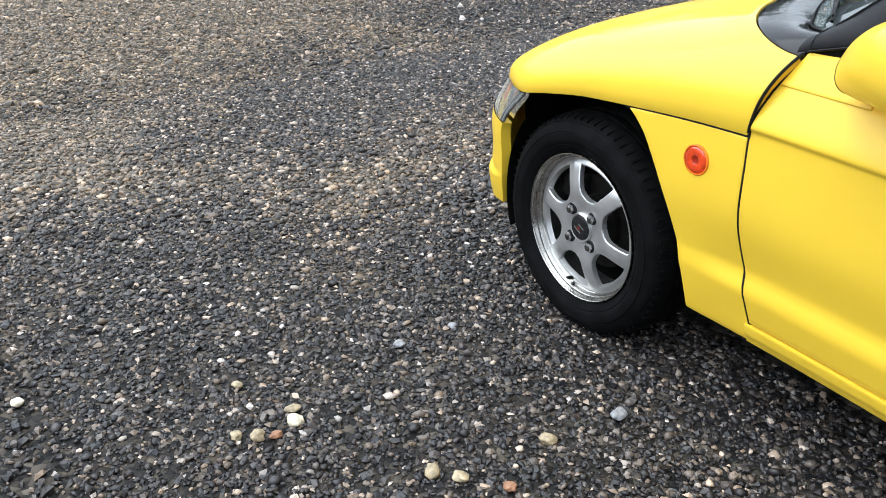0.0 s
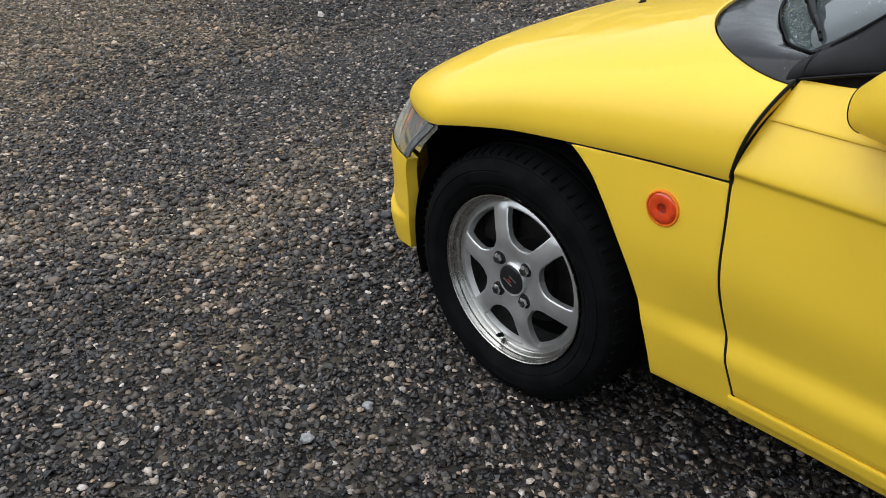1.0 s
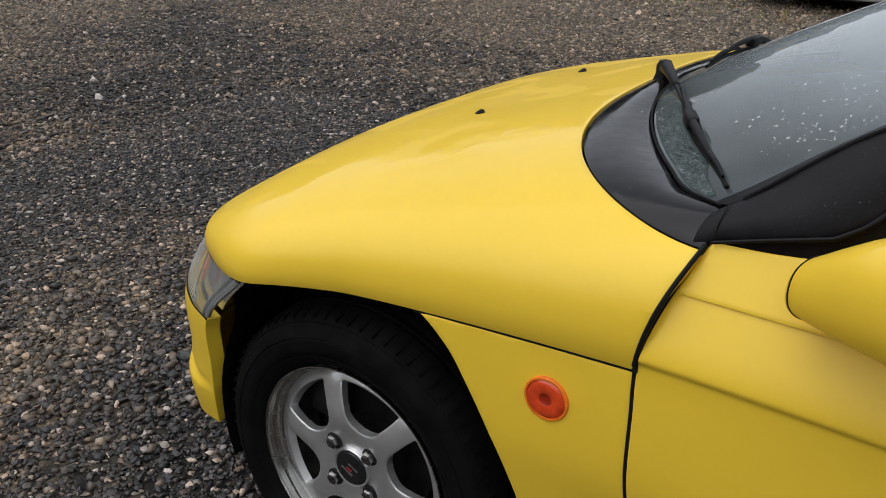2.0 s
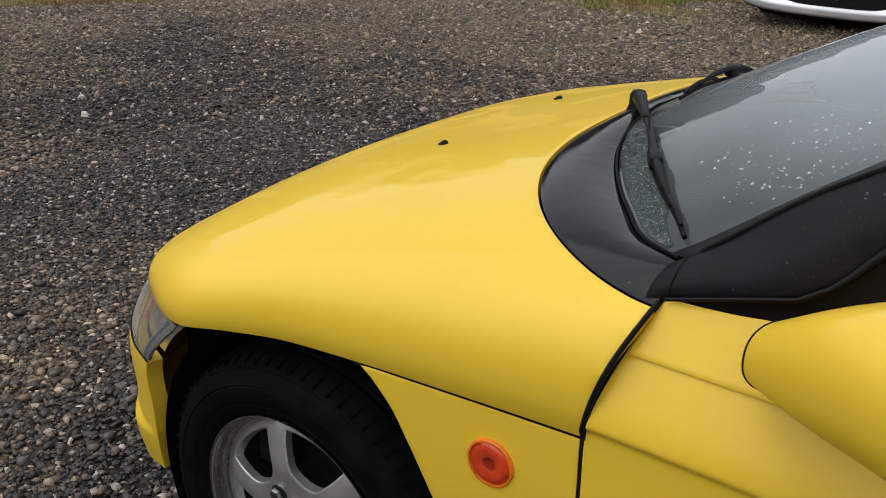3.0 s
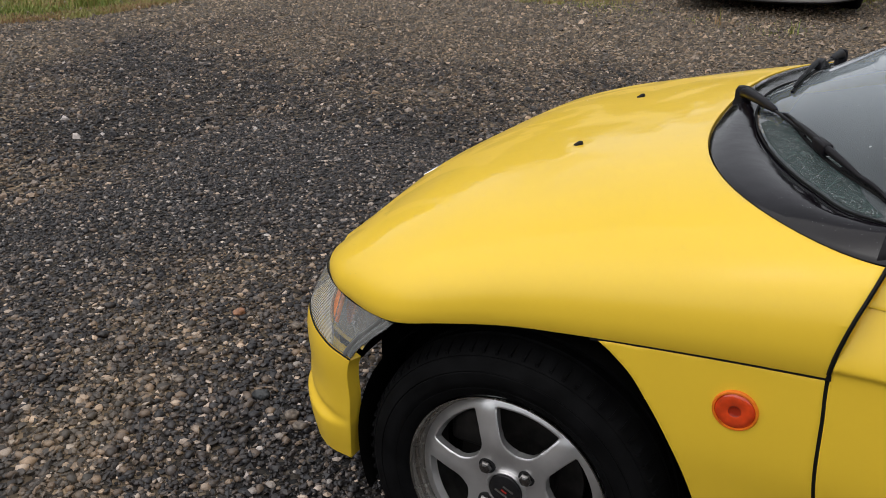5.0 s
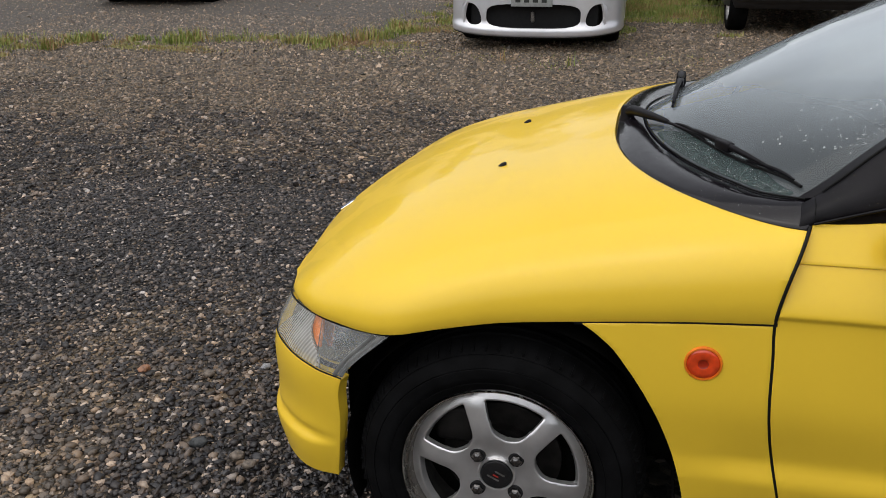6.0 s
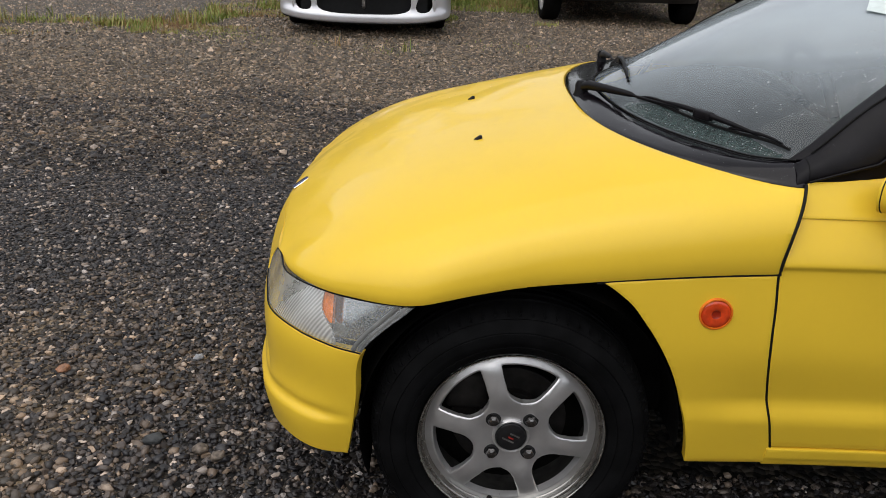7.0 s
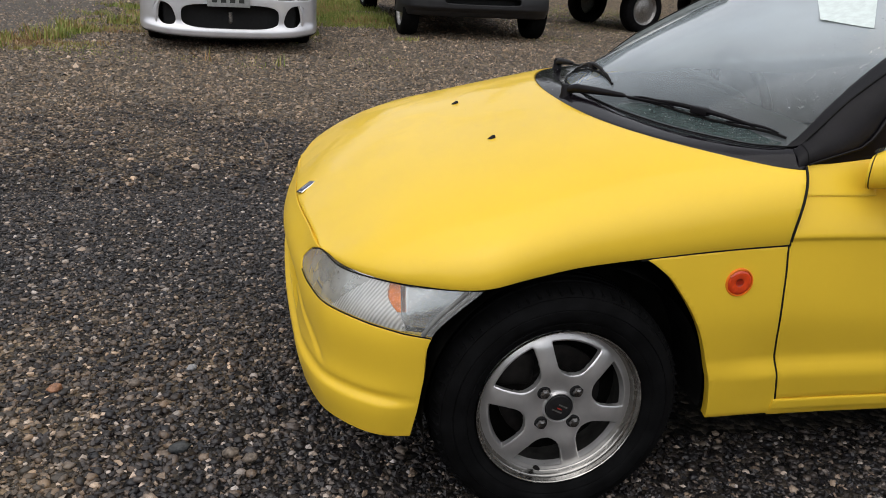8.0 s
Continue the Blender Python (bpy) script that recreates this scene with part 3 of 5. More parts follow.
def scuttle_point(s, t):
    """s from -1 (right end) to 1 (left end); t from the bonnet's edge to the glass."""
    f = 0.940 * s
    xa, ya = cowl_point(f)
    yb = 0.560 * math.sin(s * math.pi / 2)
    a = Vector((xa - GAP * 0.7, ya * 0.996, top_point_z(xa, abs(ya)) - 0.001))
    b = Vector((seal_x(abs(yb)), yb, seal_z(abs(yb))))
    p = a.lerp(b, t)
    p.z += 0.006 * math.sin(math.pi * t)
    return p


part("scuttle", flange(face_out(sheet(scuttle_point, spin(-1, 1, 81), spin(0, 1, 10)), lambda p: Vector((0, 0, 1)))), WET_BLACK, car, "black wet scuttle panel below the windscreen")
part("scuttle_seal", tube([scuttle_point(s, 1.0) + Vector((0, 0, 0.002)) for s in spin(-1, 1, 61)], 0.0018, 8), RUBBER, car)

# windscreen: from the seal up to the header rail
def header(y):
    return Vector((-1.02 - 0.25 * y * y, y, 1.150 - 0.10 * y * y))


def screen_point(s, t):
    yb, yt = 0.560 * s, 0.440 * s
    b = Vector((seal_x(abs(yb)) - 0.004, yb, seal_z(abs(yb)) + 0.002))
    p = b.lerp(header(yt), t)
    p.z += 0.030 * math.sin(math.pi * t) * (1 - 0.5 * s * s)
    return p


def glass_edge(t):
    """How far out the clear glass reaches: wide at the foot, drawn in towards the header."""
    return 0.985 - 0.035 * ease(t / 0.3) - 0.13 * max(0.0, t - 0.25)


def border_point(q, t, sgn):
    """The black band between the clear glass (q = 0) and the pillar cover (q = 1), which stands proud of the glass."""
    e = glass_edge(t)
    p = screen_point(sgn * (e + (1.012 - e) * q), t)
    return p + Vector((0.002, 0, 0.001 + (0.004 + 0.018 * ease(t / 0.2)) * q))


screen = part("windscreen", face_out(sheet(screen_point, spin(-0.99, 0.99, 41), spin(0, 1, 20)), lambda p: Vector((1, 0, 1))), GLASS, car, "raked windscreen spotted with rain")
# the far border is a paler grey-green than the near one
for sgn, coat_of in ((1, BLACK_TRIM), (-1, FAR_BORDER)):
    bm = sheet(lambda q, t: border_point(q, t, sgn), spin(0, 1, 6), spin(0, 1, 24))
    part("screen_border", flange(face_out(bm, lambda p: Vector((1, 0, 1))), 0.006), coat_of, screen, "dark border")
# dark sheet just above the glass hides the reflection at its foot
film = sheet(lambda q, t: screen_point(q, 0.004 + t * 0.070 * math.sin(math.pi * min(1, (q - 0.28) / 0.70)) ** 0.7) + Vector((0.0005, 0, 0.0012)), spin(0.30, 0.965, 30), spin(0, 1, 5))
part("darkened_rain", face_out(film, lambda p: Vector((1, 0, 1))), DARK_RAIN, screen, "unwiped rain below the wiper's sweep, darkened to mute the sky's reflection")
part("header_rail", tube([header(y) for y in spin(-0.46, 0.46, 15)], 0.022, 10), BLACK_TRIM, car, "black header rail")

def pillar_at(t, k, sgn):
    """Pillar cover: from the screen's border down to the door's belt."""
    a = border_point(1, t, sgn)
    low = Vector((-0.482, 0.606, 0.760)).lerp(Vector((-1.16, 0.50, 1.135)), t)
    low.x -= 0.060 * ease(t / 0.09) * (1 - ease((t - 0.09) / 0.22))
    low.y *= sgn
    p = a.lerp(low, k)
    return p + Vector((0, sgn * 0.010, 0.006)) * math.sin(math.pi * k)


for sgn in (1, -1):
    def pillar_point(t, k):
        return pillar_at(t, k, sgn)
    part("windscreen_pillar", flange(face_out(sheet(pillar_point, spin(-0.03, 1, 31), spin(0, 1, 10)), lambda p: Vector((0.3, p.y, 0.5)))), BLACK_TRIM, car, "black windscreen pillar cover")
    part("pillar_ridge", tube([pillar_point(t, 0.0) + Vector((0, 0, 0.0005)) for t in spin(0.02, 1, 24)], 0.0022, 6), RUBBER, car)
    part("pillar_joint", tube([pillar_point(0.004, k) + Vector((0.002, 0, 0.001)) for k in spin(0, 0.97, 10)], 0.0007, 5), RUBBER, car)
    part("drip_rail", tube([pillar_point(t, 0.98) + Vector((0, sgn * 0.004, 0)) for t in spin(0.0, 1, 24)], [0.002 + 0.004 * ease(i / 8) for i in range(24)], 8), BLACK_TRIM, car, "black drip rail")
    # black corner panel between the pillar's foot and the door's belt
    def corner(t, k):
        x = -0.476 - 0.185 * t
        lo = Vector((x, sgn * (edge_w(x) + side_high(belt(x)) - 0.003), belt(x) - 0.006))
        hi = pillar_point(t * 0.30, 0.97) - Vector((0, sgn * 0.004, 0))
        return lo.lerp(hi, k)
    part("corner_panel", face_out(sheet(corner, spin(0, 1, 20), spin(0, 1, 6)), sideways), BLACK_TRIM, car, "black corner panel")
    # drop glass of the door
    def pane(t, k):
        x = -0.645 - 0.785 * t
        high = min(0.757 + (-0.482 - x) * 0.553, 1.125)
        z = 0.770 + (high - 0.770) * k
        return Vector((x, sgn * (0.592 - 0.30 * (z - 0.770)), z))
    part("door_glass", face_out(sheet(pane, spin(0, 1, 12), spin(0, 1, 8)), sideways), GLASS, car, "door window glass")
    part("belt_seal", tube([Vector((x, sgn * (edge_w(x) + side_high(belt(x)) - 0.012), belt(x) + 0.002)) for x in spin(-1.42, -0.60, 12)], 0.008, 8), RUBBER, car)

# soft top, tail and deck
top_z = spl((-2.05, -1.85, -1.6, -1.3, -1.05), (0.80, 0.98, 1.12, 1.165, 1.155))
top_w = spl((-2.05, -1.6, -1.05), (0.60, 0.53, 0.46))
part("soft_top", face_out(sheet(lambda x, th: Vector((x, top_w(x) * math.sin(th) * (1.0 if abs(th) < 1.2 else 1.03), top_z(x) - 0.10 * (1 - math.cos(th)) ** 1.5)), spin(-2.05, -1.05, 30), spin(-1.57, 1.57, 24)), lambda p: Vector((0, 0, 1))), SOFTTOP, car, "black folding soft top")
part("rear_deck", flange(face_out(sheet(lambda x, s: Vector((x, s * (tail_w(x) - 0.06), rear_top(x) + 0.015 * (1 - s * s))), spin(-2.74, -1.9, 20), spin(-1, 1, 20)), lambda p: Vector((0, 0, 1)))), YELLOW, car, "yellow rear deck")
part("tail_panel", flange(face_out(sheet(lambda z, s: Vector((-2.74 - 0.02 * (1 - s * s), s * 0.60, z)), spin(0.25, 0.70, 10), spin(-1, 1, 16)), lambda p: Vector((-1, 0, 0)))), YELLOW, car, "yellow tail panel")

# dark inner shell that closes the panel gaps, the arches and the floor
shell = join(
    block(-2.68, -0.60, 0.20, -0.36, 0.60, 0.60, 0.02),
    block(-0.46, -0.50, 0.22, 0.34, 0.50, 0.53, 0.03),
    block(-0.47, -0.56, 0.55, -0.36, 0.56, 0.70, 0.01),
)
part("inner_shell", shell, LINER, car, "black underside and inner shell")
for sgn in (1, -1):
    bm = sheet(lambda a, y: Vector((-0.012 + 0.300 * math.cos(a), sgn * y, 0.262 + 0.305 * math.sin(a))), spin(-0.36, math.pi + 0.08, 44), spin(0.36, 0.646, 7))
    part("arch_liner", face_out(bm, lambda p: Vector((-p.x, 0, 0.25 - p.z))), LINER, car, "black wheel arch liner")

# ---- road wheels ----
def wheel_disc_y(r):
    return spl((0.0, 0.03, 0.055, 0.085, 0.12, 0.150, 0.166), (-0.007, -0.007, -0.004, 0.000, -0.004, -0.013, -0.023))(r)


def window_gap(r, a):
    """Positive on metal, negative in one of the six openings."""
    phi = (a - math.radians(48 + 30)) % (math.pi / 3)
    phi = min(phi, math.pi / 3 - phi)
    d = r * math.sin(max(math.pi / 6 - phi, 0.0)) - (0.0160 + 0.002 * max(0, (r - 0.118) / 0.030) ** 2)

    def soft(p, q, k):
        h = max(k - abs(p - q), 0) / k
        return min(p, q) - h * h * k / 4
    return -soft(soft(d, (r - 0.070) * 0.85, 0.026), 0.1500 - r, 0.005)


def make_wheel():
    w = tagged(new("road_wheel"), "silver six-spoke alloy wheel with black tyre")
    # tyre
    prof = [(0.172, -0.150), (0.185, -0.158), (0.215, -0.166), (0.240, -0.160), (0.256, -0.146), (0.263, -0.125),
            (0.266, -0.110), (0.266, -0.098), (0.259, -0.096), (0.259, -0.090), (0.2665, -0.088), (0.267, -0.072), (0.260, -0.070), (0.260, -0.064), (0.2665, -0.062),
            (0.266, -0.047), (0.259, -0.045), (0.259, -0.039), (0.266, -0.037), (0.263, -0.022), (0.256, -0.004), (0.250, 0.004), (0.2485, 0.0035), (0.247, 0.0065),
            (0.240, 0.011), (0.228, 0.0155), (0.2265, 0.0140), (0.225, 0.0165), (0.212, 0.0175), (0.200, 0.015), (0.1985, 0.0130), (0.197, 0.0140), (0.188, 0.009), (0.180, 0.003), (0.176, -0.004)]
    part("tyre", face_out(lathe(prof, 120), lambda p: Vector((p.x, (p.y + 0.075) * 2, p.z))), TYRE, w, "black road tyre, wet")
    bm = bmesh.new()
    for i in range(72):
        a = 2 * math.pi * i / 72
        b = block(-0.0022, -0.030, 0.250, 0.0022, 0.0008, 0.2655, 0)
        for v in b.verts:
            x, z = v.co.x, v.co.z
            if v.co.y > -0.01:
                z -= 0.0065
            v.co = (x * math.cos(a) - z * math.sin(a), v.co.y, x * math.sin(a) + z * math.cos(a))
        tmp = bpy.data.meshes.new("tmp")
        b.to_mesh(tmp)
        b.free()
        bm.from_mesh(tmp)
        bpy.data.meshes.remove(tmp)
    part("tread_edge", bm, TYRE, w, smooth=False)
    # rim barrel and lip
    lip = [(0.150, -0.120), (0.158, -0.110), (0.158, -0.050), (0.156, -0.030), (0.1575, -0.0235), (0.1625, -0.0215), (0.1655, -0.017), (0.1668, -0.009), (0.1690, -0.0068), (0.1722, -0.0062), (0.1745, -0.001), (0.1772, 0.0045), (0.1768, 0.0065), (0.1752, 0.0068), (0.1740, 0.005)]
    bm = lathe(lip[:4], 96)
    part("barrel", face_out(bm, lambda p: Vector((-p.x, 0.05, -p.z))), BARREL, w, "dirty inner barrel")
    bm = lathe(lip[3:], 96)
    part("rim", face_out(bm, lambda p: Vector((-p.x, 0.05, -p.z))), ALLOY_LIP, w, "machined rim with worn lip")
    # spoked disc
    rs = [0.022] + spin(0.03, 0.166, 44)
    def crowned(a, r):
        g = max(0.0, window_gap(r, math.atan2(math.sin(a), -math.cos(a))))
        return Vector((r * math.cos(a), wheel_disc_y(r) - 0.0016 * max(0.0, 1 - g / 0.016) ** 1.6 * ease((r - 0.045) / 0.02) * ease((0.170 - r) / 0.012), r * math.sin(a)))
    bm = sheet(crowned, [2 * math.pi * i / 192 for i in range(192)], rs, True)
    trim(bm, lambda p: window_gap(math.hypot(p.x, p.z), math.atan2(p.z, -p.x)))
    face_out(bm, lambda p: Vector((0, 1, 0)))
    part("spokes", flange(bm, 0.013, 0.0025), ALLOY, w, "six-spoke silver face")
    part("centre_cap", face_out(lathe([(0.030, -0.016), (0.0295, -0.002), (0.028, 0.001), (0.024, 0.002), (0.0, 0.003)], 40), lambda p: Vector((p.x, 1, p.z))), CAP, w, "black centre cap with a small red mark")
    part("cap_ring", face_out(lathe([(0.036, -0.010), (0.0355, -0.003), (0.0335, 0.000), (0.0305, -0.001), (0.030, -0.005)], 40), lambda p: Vector((p.x, 1, p.z))), ALLOY, w)
    b = join(block(-0.005, 0.0026, -0.002, 0.006, 0.0036, 0.001, 0))
    for v in b.verts:
        x, z = v.co.x, v.co.z
        v.co.x, v.co.z = x * 0.9 - z * 0.42, x * 0.42 + z * 0.9
    part("cap_mark", b, RED, w, smooth=False)
    for x, z, k in ((-0.004, 0.0075, 0.010), (0.003, -0.0075, 0.012)):
        b = block(x - k, 0.0022, z - 0.0016, x + k, 0.0034, z + 0.0016, 0)
        for v in b.verts:
            px, pz = v.co.x, v.co.z
            v.co.x, v.co.z = px * 0.9 - pz * 0.42, px * 0.42 + pz * 0.9
        part("cap_writing_bar", b, STEEL, w, smooth=False)
    for k in range(4):
        a = math.radians(45 + 90 * k)
        # flat dark ring paints the shade of the nut's recess
        b = lathe([(0.0150, -0.0060), (0.0142, -0.0030), (0.0080, -0.0030)], 20)
        for v in b.verts:
            v.co += Vector((0.05 * math.cos(a), 0, 0.05 * math.sin(a)))
        part("nut_recess_shade", face_out(b, lambda p: Vector((0, 1, 0))), DARK, w)
        b = lathe([(0.0112, -0.018), (0.0112, 0.003), (0.0094, 0.006), (0.0056, 0.0075), (0.0, 0.008)], 6)
        for v in b.verts:
            v.co += Vector((0.05 * math.cos(a), 0, 0.05 * math.sin(a)))
        bmesh.ops.recalc_face_normals(b, faces=b.faces[:])
        part("wheel_nut", b, NUT, w, smooth=False)
    a = math.radians(258)
    part("valve", tube([(-0.158 * math.cos(a), -0.030, 0.158 * math.sin(a)), (-0.150 * math.cos(a), -0.006, 0.150 * math.sin(a)), (-0.147 * math.cos(a), 0.002, 0.147 * math.sin(a))], [0.0055, 0.005, 0.003], 8), RUBBER, w, "black valve")
    part("brake_disc", face_out(lathe([(0.112, -0.075), (0.112, -0.066), (0.068, -0.066), (0.066, -0.050), (0.0, -0.050)], 48), lambda p: Vector((p.x, 1, p.z))), IRON, w, "dark brake disc")
    b = block(0.045, -0.100, 0.030, 0.125, -0.045, 0.105, 0.012)
    part("brake_caliper", b, IRON, w, "dark brake caliper")
    part("backing", face_out(lathe([(0.158, -0.10), (0.0, -0.10)], 32), lambda p: Vector((0, 1, 0))), LINER, w)
    return w


wheel = make_wheel()
wheel.parent = car
wheel.matrix_basis = pose(0.002, 0.6470, 0.2530)
for m in (pose(0.002, -0.6470, 0.2530, 0, 0, 180), pose(-2.28, 0.665, 0.254), pose(-2.28, -0.665, 0.254, 0, 0, 180)):
    copy_thing(wheel, m)

# ---- fittings on the car ----
# door mirrors: a smooth shell that sweeps back and out from a foot on the door's corner
MT = (0.0, 0.3, 0.6, 0.9, 1.0)
mir_x, mir_y, mir_z = spl(MT, (-0.600, -0.665, -0.725, -0.790, -0.805)), spl(MT, (0.643, 0.690, 0.725, 0.755, 0.760)), spl(MT, (0.757, 0.792, 0.814, 0.822, 0.822))
mir_w, mir_h = spl(MT, (0.032, 0.056, 0.078, 0.095, 0.093)), spl(MT, (0.034, 0.056, 0.066, 0.071, 0.069))


def mirror_point(t, a, sgn, grow=1.0):
    turn = math.radians(40 + 50 * t)
    c, s = math.cos(a), math.sin(a)
    e = 0.86
    w = mir_w(t) * grow * math.copysign(abs(c) ** e, c)
    return Vector((mir_x(t) + w * math.cos(turn), sgn * (mir_y(t) + w * math.sin(turn)), mir_z(t) + mir_h(t) * grow * math.copysign(abs(s) ** e, s)))


for sgn in (1,):
    rings = [(0.0, 0.72)] + [(t, 1.0) for t in spin(0.0, 1.0, 26)] + [(1.0, 0.975), (1.0, 0.93), (0.985, 0.885), (0.96, 0.87), (0.93, 0.86)]
    bm = sheet(lambda a, k: mirror_point(rings[k][0], a, sgn, rings[k][1]), [2 * math.pi * i / 48 for i in range(48)], range(len(rings)), True)
    face_out(bm, lambda p: Vector((p.x + 0.74, p.y - sgn * 0.73, p.z - 0.80)))
    housing = part("door_mirror", bm, YELLOW, car, "yellow door mirror housing on a faired foot")
    g = sheet(lambda a, k: mirror_point(0.95, a, sgn, k) - Vector((0.004 * (1 - k * k), 0, 0)), [2 * math.pi * i / 40 for i in range(40)], (0.02, 0.3, 0.6, 0.84), True)
    part("mirror_glass", face_out(g, lambda p: Vector((-1, 0, 0))), MIRROR, housing, "oval mirror glass")
    part("glass_rim", tube([mirror_point(0.955, a, sgn, 0.85) for a in spin(0, 2 * math.pi, 41)], 0.0035, 6), RUBBER, housing)
    part("mirror_joint", tube([mirror_point(0.02, a, sgn, 1.0) for a in spin(-1.2, 1.35, 20)], 0.0012, 5), RUBBER, housing, "dark joint line")
    # corner garnish between the door gap and the mirror
    foot = sheet(lambda x, z: door_point(x, z, sgn) + Vector((0, sgn * 0.004, 0)), spin(-0.63, -0.44, 30), spin(0.706, 0.765, 14))
    trim(foot, lambda p: gap_x(p.z) - GAP - 0.002 - p.x)
    trim(foot, lambda p: belt(p.x) + 0.002 - p.z)
    part("mirror_foot", flange(face_out(foot, sideways), 0.006), YELLOW, car, "yellow mirror foot panel on the door corner")


def glass_z(x, y):
    """The height of the windscreen's outer face above a point of the plan."""
    t = 0.0
    for _ in range(6):
        w = y / (0.560 - 0.120 * t)
        a, b = seal_x(abs(0.560 * w)) - 0.004, header(0.440 * w).x
        t = min(max((a - x) / (a - b), 0.0), 1.0)
    return screen_point(w, t).z


def wiper(pivot, start, mid, tip, label, thick=1.0):
    """Arm with a tapered cover and a thin rod, and a blade of bridge, yokes and rubber that lies on the glass."""
    p, m = Vector(pivot), Vector(mid)
    lift = Vector((0, 0, 0.016 * thick))
    knee = p.lerp(m, 0.44) + lift
    cover = tube([p + Vector((0, 0, 0.006)), p.lerp(m, 0.08) + lift, p.lerp(m, 0.26) + lift * 1.05, knee, knee.lerp(m, 0.04)], [0.0125 * thick, 0.0135 * thick, 0.0105 * thick, 0.0070 * thick, 0.004 * thick], 10)
    arm = part("wiper", cover, BLACK_TRIM, car, label)
    part("rod", tube([knee - lift * 0.1, knee.lerp(m, 0.5) + Vector((0, 0, 0.002)), m + Vector((0, 0, 0.010))], 0.0034 * thick, 8), BLACK_TRIM, arm)
    b = lathe([(0.0, 0.022), (0.012 * thick, 0.020), (0.017 * thick, 0.012), (0.017 * thick, -0.004), (0.021 * thick, -0.014)], 20, "Z")
    for v in b.verts:
        v.co += p
    bmesh.ops.recalc_face_normals(b, faces=b.faces[:])
    part("pivot_cap", b, BLACK_TRIM, arm, "black pivot cap")
    bx, by = (spl((0, 0.52, 1), (start[i], mid[i], tip[i])) for i in (0, 1))
    foot = [Vector((bx(k), by(k), glass_z(bx(k), by(k)) + 0.005)) for k in spin(0, 1, 25)]
    part("blade", tube(foot, 0.0030, 6), RUBBER, arm, "rubber blade")

    def arch(k0, k1, rise, r0, r1):
        ks = range(k0, k1 + 1)
        return tube([foot[k] + Vector((0.001, 0, 0.004 + rise * math.sin(math.pi * (k - k0) / (k1 - k0)) ** 0.7)) for k in ks], [r0 + (r1 - r0) * math.sin(math.pi * (k - k0) / (k1 - k0)) for k in ks], 8)
    part("bridge", arch(4, 20, 0.012, 0.0030, 0.0058 * thick + 0.001), BLACK_TRIM, arm)
    for k0, k1 in ((1, 8), (16, 23)):
        part("yoke", arch(k0, k1, 0.004, 0.0022, 0.0036), BLACK_TRIM, arm)
    q = foot[12]
    clip = block(-0.008, -0.022, 0.004, 0.008, 0.022, 0.022 * thick + 0.003, 0.003, 2)
    turn = Matrix.Rotation(math.atan2(foot[13].y - foot[11].y, foot[13].x - foot[11].x) - math.pi / 2, 4, "Z")
    bmesh.ops.transform(clip, matrix=Matrix.Translation(q) @ turn, verts=clip.verts[:])
    part("clip", clip, BLACK_TRIM, arm)


wiper((-0.178, -0.004, 0.785), (-0.272, 0.168), (-0.363, 0.370, 0.812), (-0.468, 0.537), "black wiper resting along the foot of the screen", 0.85)
wiper((-0.305, -0.455, 0.786), (-0.300, -0.300), (-0.290, -0.120, 0.822), (-0.272, 0.062), "black wiper resting along the foot of the screen", 0.75)

# washer nozzles and badge
for sgn in (1, -1):
    py = 0.205 if sgn > 0 else -0.193
    p = Vector((0.068, py, top_point_z(0.068, py) - 0.001))
    b = lathe([(0.0135, -0.003), (0.0125, 0.001), (0.0055, 0.011), (0.0035, 0.0125), (0.0, 0.0128)], 5, "Z")
    for v in b.verts:
        v.co = p + Vector((v.co.x * 0.80 - max(0, v.co.z) * 0.3, v.co.y * 0.62, v.co.z * 0.70))
    bmesh.ops.recalc_face_normals(b, faces=b.faces[:])
    part("washer_nozzle", b, BLACK_TRIM, car, "small black washer nozzle")
slope = (crown_z(0.475) - crown_z(0.455)) / 0.02
tilt = math.degrees(math.atan(slope))
b = block(-0.024, -0.017, 0, 0.024, 0.017, 0.004, 0.002, 2)
badge = part("badge", b, CHROME, car, "small chrome-edged nose badge with a dark blue field and a plain bar")
badge.matrix_basis = pose(0.480, 0.015, crown_z(0.466) + 0.0020, 0, -tilt * 0.78, 0) @ pose(0, 0, 0, 0, 0, 25)
BLUE = material("badge_blue", (0.02, 0.03, 0.12), 0.3)
part("badge_inlay", block(-0.020, -0.013, 0.0035, 0.020, 0.013, 0.0046, 0), BLUE, badge, smooth=False)
part("badge_bar", block(-0.014, -0.004, 0.0046, 0.014, 0.004, 0.0054, 0), CHROME, badge, smooth=False)

# cabin: dashboard, wheel, seats
dash_z = spl((-0.95, -0.80, -0.68, -0.45, -0.28), (0.55, 0.70, 0.775, 0.770, 0.755))
part("dashboard", face_out(sheet(lambda x, s: Vector((x, s * (0.56 if x < -0.5 else 0.30 + 0.26 * min(1, (-x - 0.22) / 0.28)), dash_z(x) - 0.03 * s ** 4)), spin(-0.95, -0.26, 24), spin(-1, 1, 20)), lambda p: Vector((0, 0, 1))), DASH, car, "dark grey dashboard top")
hood_b = sheet(lambda x, s: Vector((x, -0.31 + 0.17 * s, 0.755 + 0.055 * (1 - s ** 4) * math.sin(math.pi * (x + 0.80) / 0.32))), spin(-0.77, -0.50, 12), spin(-1, 1, 14))
part("instrument_hood", face_out(hood_b, lambda p: Vector((0, 0, 1))), DASH, car, "dark grey instrument hood")
ring = []
for a in spin(0, 2 * math.pi, 41):
    ring.append(Vector((-0.850 + 0.045 * math.sin(a), -0.305 + 0.160 * math.cos(a), 0.712 + 0.152 * math.sin(a))))
